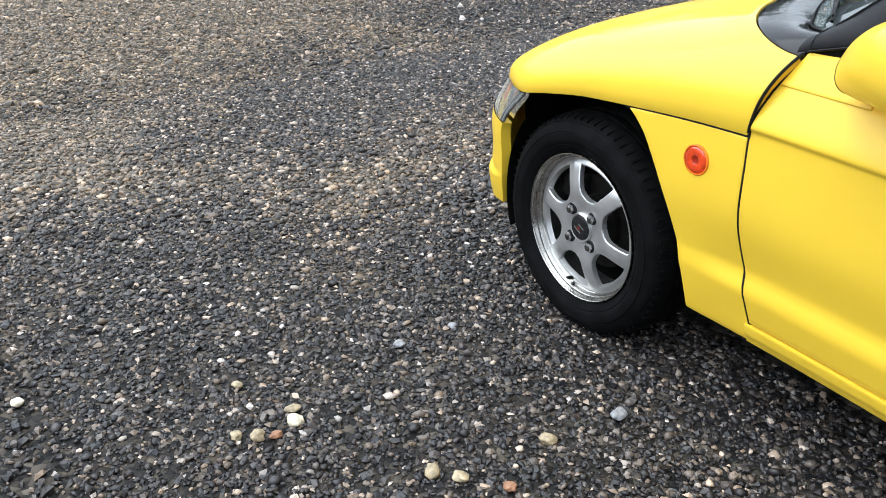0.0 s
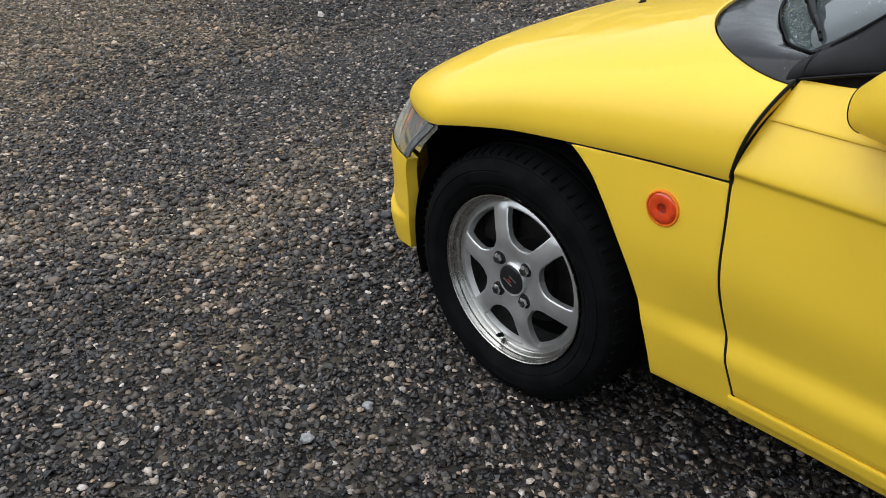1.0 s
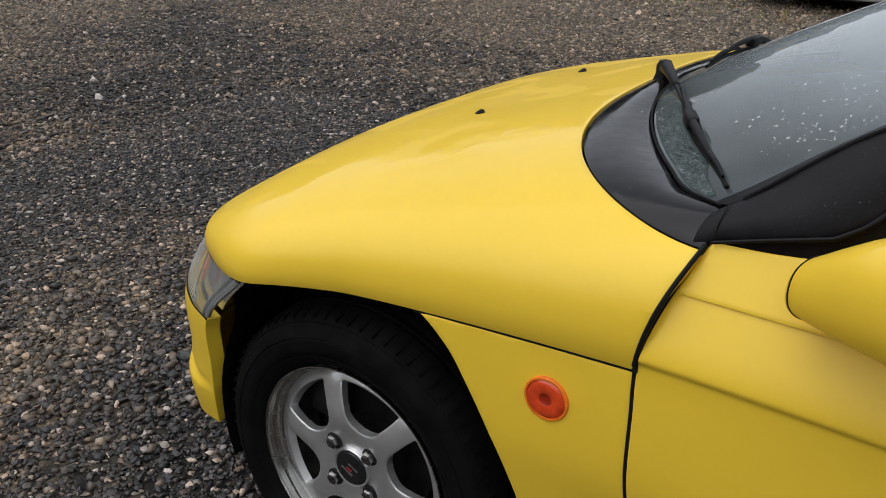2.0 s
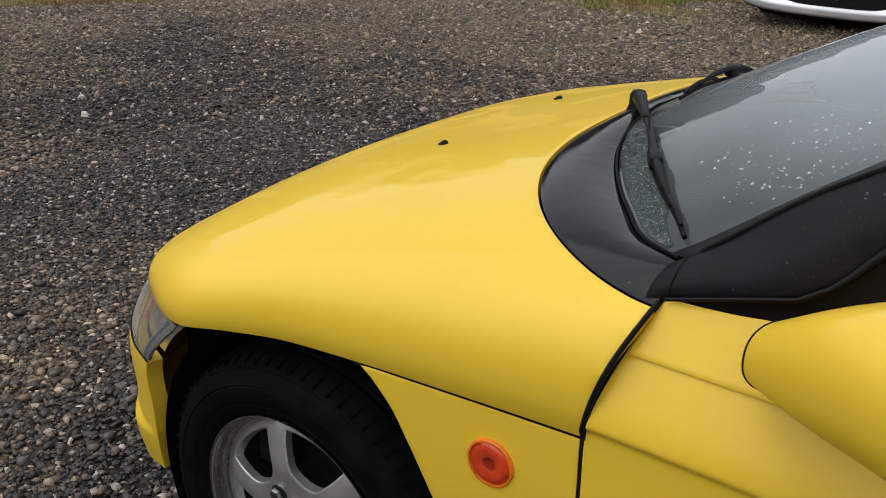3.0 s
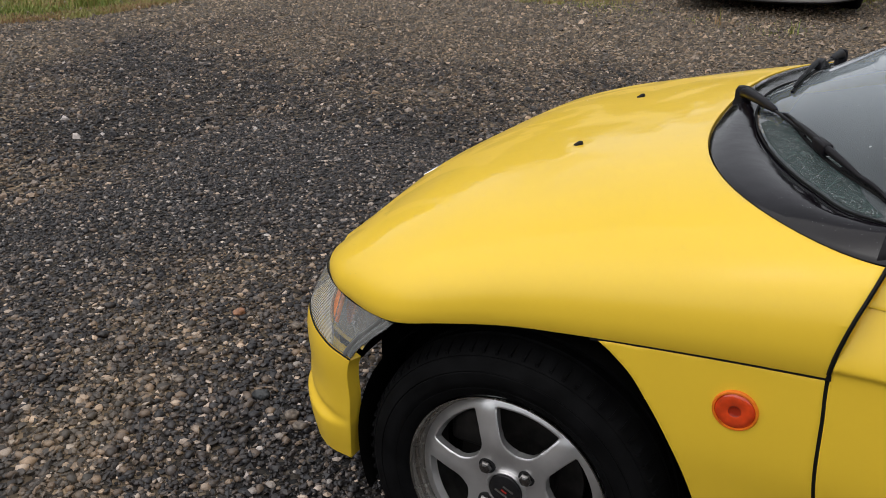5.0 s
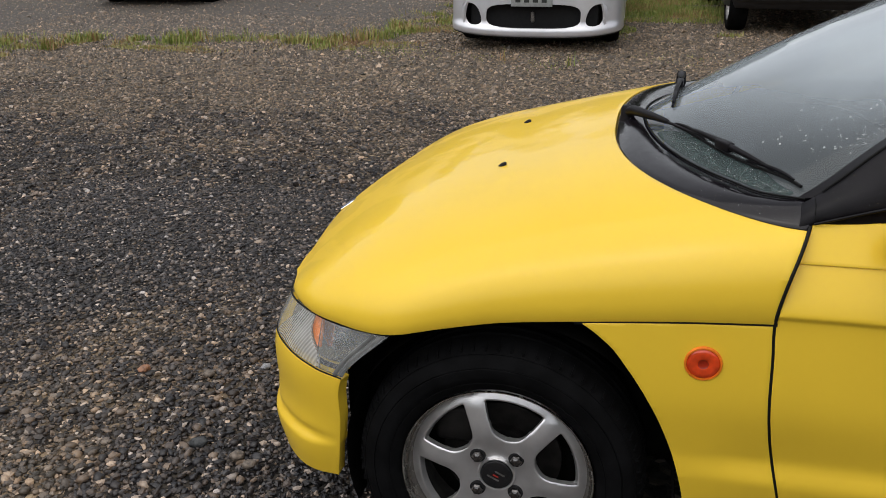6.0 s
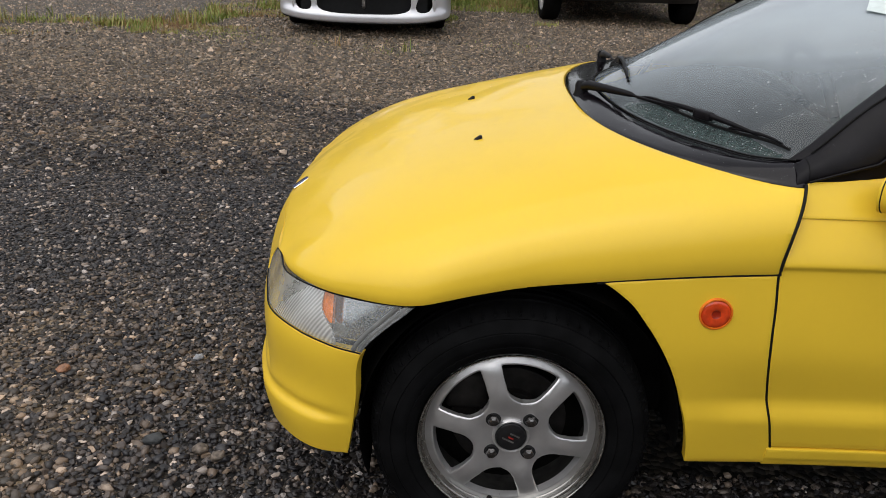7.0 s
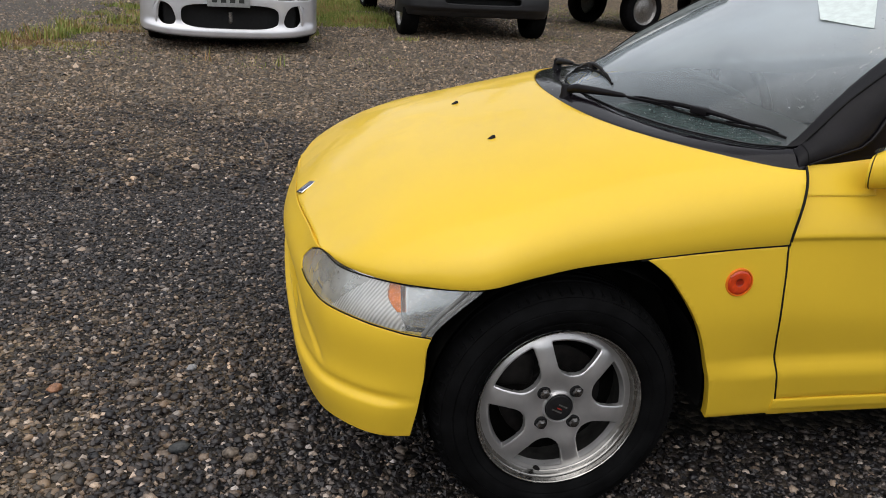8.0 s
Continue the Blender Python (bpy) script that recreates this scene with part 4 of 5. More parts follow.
sw = part("steering_wheel", tube(ring, 0.015, 10), DASH, car, "dark grey steering wheel")
part("spoke", join(tube([(-0.850, -0.460, 0.712), (-0.83, -0.305, 0.707), (-0.850, -0.150, 0.712)], 0.014, 8), tube([(-0.83, -0.305, 0.707), (-0.74, -0.305, 0.66)], 0.03, 8)), DASH, sw)
for y in (0.33, -0.33):
    seat = part("seat", block(-1.62, y - 0.24, 0.30, -1.12, y + 0.24, 0.46, 0.05, 4), FABRIC, car, "dark bucket seat")
    b = block(-0.07, -0.23, 0.0, 0.07, 0.23, 0.52, 0.06, 4)
    for v in b.verts:
        v.co = (-1.56 + v.co.x - v.co.z * 0.35, y + v.co.y * (1 - 0.35 * max(0, v.co.z - 0.35) / 0.27), 0.42 + v.co.z)
    part("backrest", b, FABRIC, seat)
part("rear_bulkhead", block(-1.90, -0.62, 0.45, -1.82, 0.62, 0.86, 0.03), INTERIOR, car, "dark rear bulkhead")
# paper slip at the top of the screen
def slip_point(u, v):
    a = Vector((-0.776, 0.087, 1.061)).lerp(Vector((-0.845, 0.227, 1.074)), u)
    b = Vector((-0.696, 0.242, 1.008)).lerp(Vector((-0.753, 0.361, 1.008)), u)
    return a.lerp(b, v) + Vector((0.003, 0, 0.004 + 0.002 * math.sin(3 * u + 2 * v)))


slip = sheet(slip_point, spin(0, 1, 6), spin(0, 1, 6))
paper = tagged(part("inspection_slip", slip, PAPER), "pale blue-green wet paper slip stuck to the windscreen", "paper slip")

# rain beads on the dark panels and along the foot of the screen
def rain(name, fn, count, seed, r0, r1, parent_label, mat=WATER):
    q = random.Random(seed)
    vs, fs = [], []
    ring = 8
    for _ in range(count):
        p, nor = fn(q)
        a = nor.orthogonal().normalized()
        b = nor.cross(a)
        r = q.uniform(r0, r1) * (1.6 if q.random() < 0.1 else 1)
        k = len(vs)
        for rr, h in ((1.0, -0.05), (0.75, 0.38)):
            for i in range(ring):
                t = 2 * math.pi * i / ring
                vs.append(p + (a * math.cos(t) + b * math.sin(t)) * r * rr + nor * r * h)
        vs.append(p + nor * r * 0.55)
        for i in range(ring):
            j = (i + 1) % ring
            fs.append((k + i, k + j, k + ring + j, k + ring + i))
            fs.append((k + ring + i, k + ring + j, k + 2 * ring))
    me = bpy.data.meshes.new(name)
    me.from_pydata([tuple(v) for v in vs], [], fs)
    me.shade_smooth()
    me.materials.append(mat)
    return tagged(new(name, me), parent_label, "raindrops", kind="stuff")


def on(fn, u, v, flip=1, e=0.004):
    p = fn(u, v)
    n = (fn(u + e, v) - p).cross(fn(u, v + e) - p).normalized() * flip
    return p, (n if n.z > -0.2 else -n)


def bead_foot(q):
    """The unwiped sliver of glass between the wiper and the foot of the screen."""
    s = q.uniform(0.30, 0.955)
    p, nor = on(screen_point, s, 0.006 + q.random() * 0.062 * math.sin(math.pi * min(1, (s - 0.22) / 0.76)) ** 0.7)
    return p + nor * 0.0015, nor


def bead_screen(q):
    return on(screen_point, q.uniform(-0.9, 0.9), 0.02 + 0.9 * q.random())


def bead_corner(q):
    t = min(0.12 + abs(q.gauss(0.30, 0.22)), 0.95)
    return on(screen_point, glass_edge(t) - 0.02 - abs(q.gauss(0, 0.13)), t)


def bead_scuttle(q):
    return on(scuttle_point, q.uniform(-0.9, 0.98), 0.05 + 0.9 * q.random())


def bead_bonnet(q):
    x, th = q.uniform(-0.42, 0.44), q.uniform(-1.0, 1.52)
    p, nor = on(top_point, x, th)
    return bead_bonnet(q) if cowl_side(p) < 0.03 or p.x < gap_x(p.z) + 0.01 else (p, nor)


def bead_pillar(q):
    k, t = q.uniform(0.08, 0.9), 0.02 + 0.75 * q.random()
    return pillar_at(t, k, 1) + Vector((0, 0, 0.001)), Vector((0.25, 0.75, 0.6)).normalized()


rain("corner_beads", bead_corner, 420, 6, 0.0005, 0.0016, "rain beads on the passenger's side of the windscreen", DROP)
rain("screen_beads", bead_screen, 140, 3, 0.0004, 0.0009, "sparse rain beads over the windscreen", DROP)
rain("foot_beads", bead_foot, 700, 4, 0.0006, 0.0014, "dense rain beads on the unwiped foot of the windscreen")
rain("scuttle_beads", bead_scuttle, 700, 8, 0.0004, 0.0009, "rain beads on the black scuttle", CLEAR_WATER)
rain("pillar_beads", bead_pillar, 600, 9, 0.0004, 0.0008, "rain beads on the black windscreen pillar", CLEAR_WATER)
rain("bonnet_beads", bead_bonnet, 1400, 10, 0.0004, 0.0009, "fine rain beads on the yellow bonnet", CLEAR_WATER)


# ---- ground ----
BAND = ((0.95, 0.35), (1.75, 1.75))
# dark chips beside the front wheel, with the car's shade painted in
SHADE_STRIP = ((-0.35, 1.02), (0.70, 0.42))


def dry_shade_mask(n, l, at):
    """Where the yard is drier and browner: a band beside the car, and the outer yard by the verge; lowered where shade
    by the car is painted in.
    """
    sep = n.new("ShaderNodeSeparateXYZ")
    l.new(at.outputs["Object"], sep.inputs[0])

    def calc(op, a, b):
        k = n.new("ShaderNodeMath")
        k.operation = op
        for i, v in enumerate((a, b)):
            if isinstance(v, (int, float)):
                k.inputs[i].default_value = v
            else:
                l.new(v, k.inputs[i])
        return k.outputs[0]
    x, y = sep.outputs[0], sep.outputs[1]
    outer = calc("MAXIMUM", calc("SUBTRACT", calc("MULTIPLY", y, -1.0), 3.3), calc("SUBTRACT", calc("SUBTRACT", x, y), 9.0))
    outer = calc("MAXIMUM", outer, calc("SUBTRACT", calc("ADD", x, calc("MULTIPLY", y, 0.7)), 3.4))
    def away(line):
        (ax, ay), (bx, by) = line
        px, py = calc("SUBTRACT", x, ax), calc("SUBTRACT", y, ay)
        run = calc("DIVIDE", calc("ADD", calc("MULTIPLY", px, bx - ax), calc("MULTIPLY", py, by - ay)), (bx - ax) ** 2 + (by - ay) ** 2)
        run = calc("MINIMUM", calc("MAXIMUM", run, 0.0), 1.0)
        qx, qy = calc("SUBTRACT", px, calc("MULTIPLY", run, bx - ax)), calc("SUBTRACT", py, calc("MULTIPLY", run, by - ay))
        return calc("SQRT", calc("ADD", calc("MULTIPLY", qx, qx), calc("MULTIPLY", qy, qy)), 0.0)
    # coarser, paler gravel in one band; dark chips and painted car shade in another
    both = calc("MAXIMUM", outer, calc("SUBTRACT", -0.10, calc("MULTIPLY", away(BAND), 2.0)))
    both = calc("SUBTRACT", both, calc("MAXIMUM", calc("SUBTRACT", 1.5, calc("MULTIPLY", away(SHADE_STRIP), 3.6)), 0.0))
    total = both
    for size, amount, detail in ((1.1, 4.4, 5), (8.0, 2.4, 3)):
        tex = n.new("ShaderNodeTexNoise")
        tex.inputs["Scale"].default_value, tex.inputs["Detail"].default_value = size, detail
        l.new(at.outputs["Object"], tex.inputs["Vector"])
        total = calc("ADD", total, calc("MULTIPLY", calc("SUBTRACT", tex.outputs["Fac"], 0.5), amount))
    r = n.new("ShaderNodeMapRange")
    r.interpolation_type = "SMOOTHSTEP"
    r.inputs["From Min"].default_value, r.inputs["From Max"].default_value = -2.3, 0.7
    l.new(total, r.inputs["Value"])
    return r.outputs[0]


def ground_material():
    m = bpy.data.materials.new("wet_gravel_bed")
    m.use_nodes = True
    n, l = m.node_tree.nodes, m.node_tree.links
    b = n["Principled BSDF"]
    at = n.new("ShaderNodeTexCoord")
    cell = n.new("ShaderNodeTexVoronoi")
    cell.inputs["Scale"].default_value = 52
    l.new(at.outputs["Object"], cell.inputs["Vector"])
    tone = n.new("ShaderNodeValToRGB")
    e = tone.color_ramp.elements
    e[0].color, e[0].position = (0.012, 0.012, 0.013, 1), 0.0
    e[1].color, e[1].position = (0.24, 0.22, 0.19, 1), 1.0
    for p, c in ((0.35, (0.03, 0.03, 0.031)), (0.6, (0.07, 0.064, 0.056)), (0.85, (0.14, 0.125, 0.105))):
        k = e.new(p)
        k.color = (*c, 1)
    bw = n.new("ShaderNodeSeparateColor")
    l.new(cell.outputs["Color"], bw.inputs[0])
    l.new(bw.outputs[0], tone.inputs[0])
    r = n.new("ShaderNodeMix")
    r.data_type = "RGBA"
    r.inputs[6].default_value, r.inputs[7].default_value = (0.40, 0.37, 0.35, 1), (1.75, 1.42, 1.05, 1)
    l.new(dry_shade_mask(n, l, at), r.inputs["Factor"])
    mul = n.new("ShaderNodeMix")
    mul.data_type, mul.blend_type = "RGBA", "MULTIPLY"
    mul.inputs["Factor"].default_value = 1.0
    l.new(tone.outputs[0], mul.inputs[6])
    l.new(r.outputs[2], mul.inputs[7])
    l.new(mul.outputs[2], b.inputs["Base Color"])
    b.inputs["Roughness"].default_value, b.inputs["Specular IOR Level"].default_value = 0.7, 0.2
    bp = n.new("ShaderNodeBump")
    bp.inputs["Strength"].default_value, bp.inputs["Distance"].default_value = 0.9, 0.012
    bp.invert = True
    l.new(cell.outputs["Distance"], bp.inputs["Height"])
    l.new(bp.outputs[0], b.inputs["Normal"])
    return m


def stone_material():
    """Each pebble has its own tone; broad patches are wetter and darker or drier and browner; a strip by the car is
    darkened as shade.
    """
    m = bpy.data.materials.new("wet_pebbles")
    m.use_nodes = True
    n, l = m.node_tree.nodes, m.node_tree.links
    b = n["Principled BSDF"]
    geo = n.new("ShaderNodeNewGeometry")
    at = n.new("ShaderNodeTexCoord")
    tone = n.new("ShaderNodeValToRGB")
    e = tone.color_ramp.elements
    e[0].color, e[0].position = (0.014, 0.014, 0.016, 1), 0.0
    e[1].color, e[1].position = (0.54, 0.51, 0.47, 1), 1.0
    for p, c in ((0.22, (0.028, 0.027, 0.029)), (0.42, (0.056, 0.052, 0.050)), (0.60, (0.10, 0.090, 0.082)), (0.74, (0.155, 0.137, 0.115)), (0.85, (0.22, 0.195, 0.165)), (0.94, (0.34, 0.315, 0.28))):
        k = e.new(p)
        k.color = (*c, 1)
    dry = dry_shade_mask(n, l, at)
    shift = n.new("ShaderNodeMapRange")
    shift.inputs["To Min"].default_value, shift.inputs["To Max"].default_value = 2.6, 0.95
    l.new(dry, shift.inputs["Value"])
    add = n.new("ShaderNodeMath")
    add.operation = "POWER"
    l.new(geo.outputs["Random Per Island"], add.inputs[0])
    l.new(shift.outputs[0], add.inputs[1])
    l.new(add.outputs[0], tone.inputs[0])
    grain = n.new("ShaderNodeTexNoise")
    grain.inputs["Scale"].default_value, grain.inputs["Detail"].default_value = 260, 4
    l.new(at.outputs["Object"], grain.inputs["Vector"])
    r = n.new("ShaderNodeMapRange")
    r.inputs["To Min"].default_value, r.inputs["To Max"].default_value = 0.60, 1.40
    l.new(grain.outputs["Fac"], r.inputs["Value"])
    mul = n.new("ShaderNodeMix")
    mul.data_type, mul.blend_type = "RGBA", "MULTIPLY"
    mul.inputs["Factor"].default_value = 1.0
    white = n.new("ShaderNodeTexWhiteNoise")
    white.noise_dimensions = "1D"
    l.new(geo.outputs["Random Per Island"], white.inputs["W"])
    tint = n.new("ShaderNodeMix")
    tint.data_type = "RGBA"
    tint.inputs[6].default_value, tint.inputs[7].default_value = (1.00, 0.97, 1.02, 1), (1.20, 0.97, 0.80, 1)
    l.new(white.outputs["Value"], tint.inputs["Factor"])
    toned = n.new("ShaderNodeMix")
    toned.data_type, toned.blend_type = "RGBA", "MULTIPLY"
    toned.inputs["Factor"].default_value = 1.0
    l.new(tone.outputs[0], toned.inputs[6])
    l.new(tint.outputs[2], toned.inputs[7])
    hue = n.new("ShaderNodeMix")
    hue.data_type, hue.blend_type = "RGBA", "MULTIPLY"
    l.new(dry, hue.inputs["Factor"])
    l.new(toned.outputs[2], hue.inputs[6])
    hue.inputs[7].default_value = (1.10, 0.98, 0.82, 1)
    dust = n.new("ShaderNodeMix")
    dust.data_type = "RGBA"
    part_dry = n.new("ShaderNodeMath")
    part_dry.operation, part_dry.use_clamp = "MULTIPLY_ADD", True
    l.new(dry, part_dry.inputs[0])
    part_dry.inputs[1].default_value, part_dry.inputs[2].default_value = 0.60, -0.32
    l.new(part_dry.outputs[0], dust.inputs["Factor"])
    l.new(hue.outputs[2], dust.inputs[6])
    dust.inputs[7].default_value = (0.205, 0.170, 0.122, 1)
    l.new(dust.outputs[2], mul.inputs[6])
    l.new(r.outputs[0], mul.inputs[7])
    l.new(mul.outputs[2], b.inputs["Base Color"])
    b.inputs["Roughness"].default_value = 0.33
    b.inputs["Specular IOR Level"].default_value = 0.42
    return m


BED, PEBBLE = ground_material(), stone_material()
bm = bmesh.new()
bmesh.ops.create_grid(bm, x_segments=60, y_segments=60, size=1500)
ground = tagged(part("ground", bm, BED), "wet dark gravel yard", "ground", kind="structure")


def pebbles(name, spots, sizes, template, label, rounded=False, flat=(0.40, 0.75)):
    """Many pebbles in one mesh, each turned, squashed and uneven."""
    rng = np.random.default_rng(len(spots))
    base_v, base_f = template
    k, nv = len(spots), len(base_v)
    jit = 1 + rng.uniform(-0.34, 0.34, (k, nv, 1))
    sq = np.stack([rng.uniform(0.8, 1.35, k), rng.uniform(0.7, 1.1, k), rng.uniform(*flat, k)], 1)[:, None, :]
    v = base_v[None] * jit * sq * sizes[:, None, None]
    ang, tip = rng.uniform(0, 2 * np.pi, k), rng.normal(0, 0.35, k)
    ct, st = np.cos(tip)[:, None], np.sin(tip)[:, None]
    y, z = v[..., 1] * ct - v[..., 2] * st, v[..., 1] * st + v[..., 2] * ct
    ca, sa = np.cos(ang)[:, None], np.sin(ang)[:, None]
    x2, y2 = v[..., 0] * ca - y * sa, v[..., 0] * sa + y * ca
    out = np.stack([x2 + spots[:, 0:1], y2 + spots[:, 1:2], z + spots[:, 2:3]], -1).reshape(-1, 3)
    faces = (base_f[None] + (np.arange(k) * nv)[:, None, None]).reshape(-1, base_f.shape[1])
    me = bpy.data.meshes.new(name)
    me.vertices.add(len(out))
    me.vertices.foreach_set("co", out.astype(np.float32).ravel())
    w = faces.shape[1]
    me.loops.add(faces.size)
    me.loops.foreach_set("vertex_index", faces.astype(np.int32).ravel())
    me.polygons.add(len(faces))
    me.polygons.foreach_set("loop_start", np.arange(0, faces.size, w, dtype=np.int32))
    me.update(calc_edges=True)
    me.validate()
    me.shade_smooth() if rounded else me.shade_flat()
    me.materials.append(PEBBLE)
    return tagged(new(name, me), label, "gravel", kind="stuff")


def ico():
    g = (1 + 5 ** 0.5) / 2
    v = np.array([(-1, g, 0), (1, g, 0), (-1, -g, 0), (1, -g, 0), (0, -1, g), (0, 1, g), (0, -1, -g), (0, 1, -g), (g, 0, -1), (g, 0, 1), (-g, 0, -1), (-g, 0, 1)]) / math.hypot(1, g)
    f = np.array([(0, 11, 5), (0, 5, 1), (0, 1, 7), (0, 7, 10), (0, 10, 11), (1, 5, 9), (5, 11, 4), (11, 10, 2), (10, 7, 6), (7, 1, 8), (3, 9, 4), (3, 4, 2), (3, 2, 6), (3, 6, 8), (3, 8, 9), (4, 9, 5), (2, 4, 11), (6, 2, 10), (8, 6, 7), (9, 8, 1)])
    return v, f[v[f][:, :, 2].mean(1) > -0.5]


rng = np.random.default_rng(7)


def scatter(n, x0, x1, y0, y1):
    return rng.uniform((x0, y0), (x1, y1), (n, 2))


def not_hidden(p):
    return ~((p[:, 0] > -2.6) & (p[:, 0] < 0.05) & (np.abs(p[:, 1]) < 0.40))


def octa():
    """The upper half of a small angular stone; its foot is sunk in the bed."""
    v = np.array([(1, 0, -0.25), (0, 1, -0.25), (-1, 0, -0.25), (0, -1, -0.25), (0, 0, 0.9)]) * 1.12
    f = np.array([(0, 1, 4), (1, 2, 4), (2, 3, 4), (3, 0, 4)])
    return v, f


def chunk():
    """A blunt angular stone: a narrower top on a broad foot."""
    a = np.arange(4) * np.pi / 2
    v = np.concatenate([np.stack([np.cos(a), np.sin(a), np.full(4, -0.3)], 1), np.stack([0.62 * np.cos(a + 0.5), 0.62 * np.sin(a + 0.5), np.full(4, 0.62)], 1)])
    f = [(4, 5, 6), (4, 6, 7)]
    for k in range(4):
        n = (k + 1) % 4
        f += [(k, n, 4 + k), (n, 4 + n, 4 + k)]
    return v, np.array(f)


def coarse(p):
    """1 in the middle of the band of coarser gravel, 0 well away from it."""
    a, b = np.array(BAND[0]), np.array(BAND[1])
    run = np.clip((p - a) @ (b - a) / ((b - a) @ (b - a)), 0, 1)
    return np.clip(1.15 - np.linalg.norm(p - a - run[:, None] * (b - a), axis=1) / 0.6, 0, 1)


def outside(p, x0, x1, y0, y1):
    return p[~((p[:, 0] > x0) & (p[:, 0] < x1) & (p[:, 1] > y0) & (p[:, 1] < y1)) & not_hidden(p)]


# near yard: fine chips with larger rounded pebbles among them
NEAR, MIDDLE = (-1.15, 2.4, -1.7, 1.8), (-1.15, 4.5, -4.0, 2.8)
near = scatter(66000, *NEAR)
near = near[not_hidden(near)]
size = np.clip(rng.lognormal(math.log(0.0054), 0.38, len(near)) * (1 + 0.45 * coarse(near)), 0.0034, 0.015)
half = len(near) // 2
pebbles("gravel_near", np.c_[near, size * 0.30][:half], size[:half], ico(), "rounded wet pebbles, grey, tan and white", True)
pebbles("gravel_broken", np.c_[near, size * 0.30][half:], np.minimum(size[half:], 0.0105), ico(), "broken wet stones among the pebbles")
chips = scatter(64000, *NEAR)
chips = chips[not_hidden(chips)]
size = np.clip(rng.lognormal(math.log(0.0054), 0.30, len(chips)), 0.003, 0.010)
pebbles("gravel_chips", np.c_[chips, size * 0.35], size, octa(), "small dark wet stone chips")
middle = outside(scatter(150000, *MIDDLE), *NEAR)
size = np.clip(rng.lognormal(math.log(0.0062), 0.42, len(middle)), 0.0045, 0.021)
pebbles("gravel_middle", np.c_[middle, size * 0.35], size, chunk(), "wet gravel in the middle of the yard", flat=(0.55, 0.95))
far = outside(np.concatenate([scatter(150000, -2.2, 6.5, -8.0, 2.8), scatter(20000, 3.0, 9.0, -11.0, -5.5), scatter(9000, -4.5, 6.0, 2.8, 4.5), scatter(8000, -5.2, -2.2, -2.2, 2.5), scatter(34000, -5.2, -2.2, -10.0, -2.2), scatter(24000, -5.2, 3.0, -11.0, -8.0)]), *MIDDLE)
size = np.clip(rng.lognormal(math.log(0.0080), 0.40, len(far)), 0.005, 0.025)
pebbles("gravel_far", np.c_[far, size * 0.35], size, octa(), "wet gravel farther out in the yard", flat=(0.55, 0.95))


# ---- larger single stones that stand out in the gravel ----
STONE_KIND = {
    "pale": (material("pale_stone", (0.62, 0.55, 0.42), 0.5, spots=0.25, scale=90, bump=0.5, bump_scale=300), "pale cream stone lying on the wet gravel"),
    "tan": (material("tan_stone", (0.34, 0.27, 0.17), 0.5, spots=0.3, scale=90, bump=0.5, bump_scale=300), "tan stone lying on the wet gravel"),
    "orange": (material("orange_stone", (0.27, 0.13, 0.07), 0.5, spots=0.3, scale=90, bump=0.5, bump_scale=300), "orange-brown stone lying on the wet gravel"),
    "brown": (material("grey_brown_stone", (0.15, 0.12, 0.095), 0.55, spots=0.45, scale=110, bump=0.6, bump_scale=300), "mottled grey-brown stone lying on the wet gravel"),
    "dark": (material("dark_stone", (0.03, 0.032, 0.033), 0.45, spots=0.3, scale=90, bump=0.5, bump_scale=300), "dark grey stone lying on the wet gravel"),
    "grey": (material("light_grey_stone", (0.28, 0.28, 0.29), 0.5, spots=0.3, scale=90, bump=0.5, bump_scale=300), "light grey stone lying on the wet gravel"),
}


def stone(x, y, r, kind, seed):
    q = random.Random(seed)
    bm = bmesh.new()
    bmesh.ops.create_icosphere(bm, subdivisions=3, radius=1.0)
    sx, sy, sz, off = q.uniform(0.9, 1.25), q.uniform(0.75, 1.0), q.uniform(0.5, 0.7), Vector((seed * 3.1, seed * 1.7, 0))
    for v in bm.verts:
        k = 1 + 0.34 * noise.noise(v.co * 1.3 + off) + 0.09 * noise.noise(v.co * 4 + off)
        v.co = Vector((v.co.x * sx, v.co.y * sy, v.co.z * sz)) * (k * r)
    mat, label = STONE_KIND[kind]
    ob = part("stone", bm, mat)
    ob.matrix_basis = pose(x, y, r * 0.42 + 0.003, q.uniform(-12, 12), q.uniform(-12, 12), q.uniform(0, 360))
    return tagged(ob, label, "stone", "larger stones in the gravel")


for i, (x, y, r, kind) in enumerate((
        (0.005, 1.380, 0.018, "pale"), (0.048, 1.367, 0.014, "tan"), (0.192, 1.433, 0.013, "tan"), (0.028, 1.498, 0.015, "tan"),
        (0.005, 1.462, 0.016, "tan"), (-0.012, 1.430, 0.012, "orange"), (-0.278, 1.227, 0.018, "tan"), (-0.318, 1.190, 0.016, "tan"),
        (-0.388, 1.128, 0.014, "orange"), (-0.340, 0.812, 0.018, "grey"), (-0.323, 0.986, 0.017, "tan"), (0.668, 0.365, 0.019, "brown"),
        (0.624, 0.391, 0.018, "brown"), (1.107, 0.027, 0.019, "orange"), (0.783, 0.333, 0.020, "dark"), (0.386, 1.847, 0.015, "pale"),
        (0.138, 1.059, 0.013, "grey"), (0.139, 0.910, 0.012, "grey"), (0.917, 0.012, 0.015, "brown"), (0.777, -0.059, 0.013, "grey"))):
    stone(x, y, r, kind, i + 1)


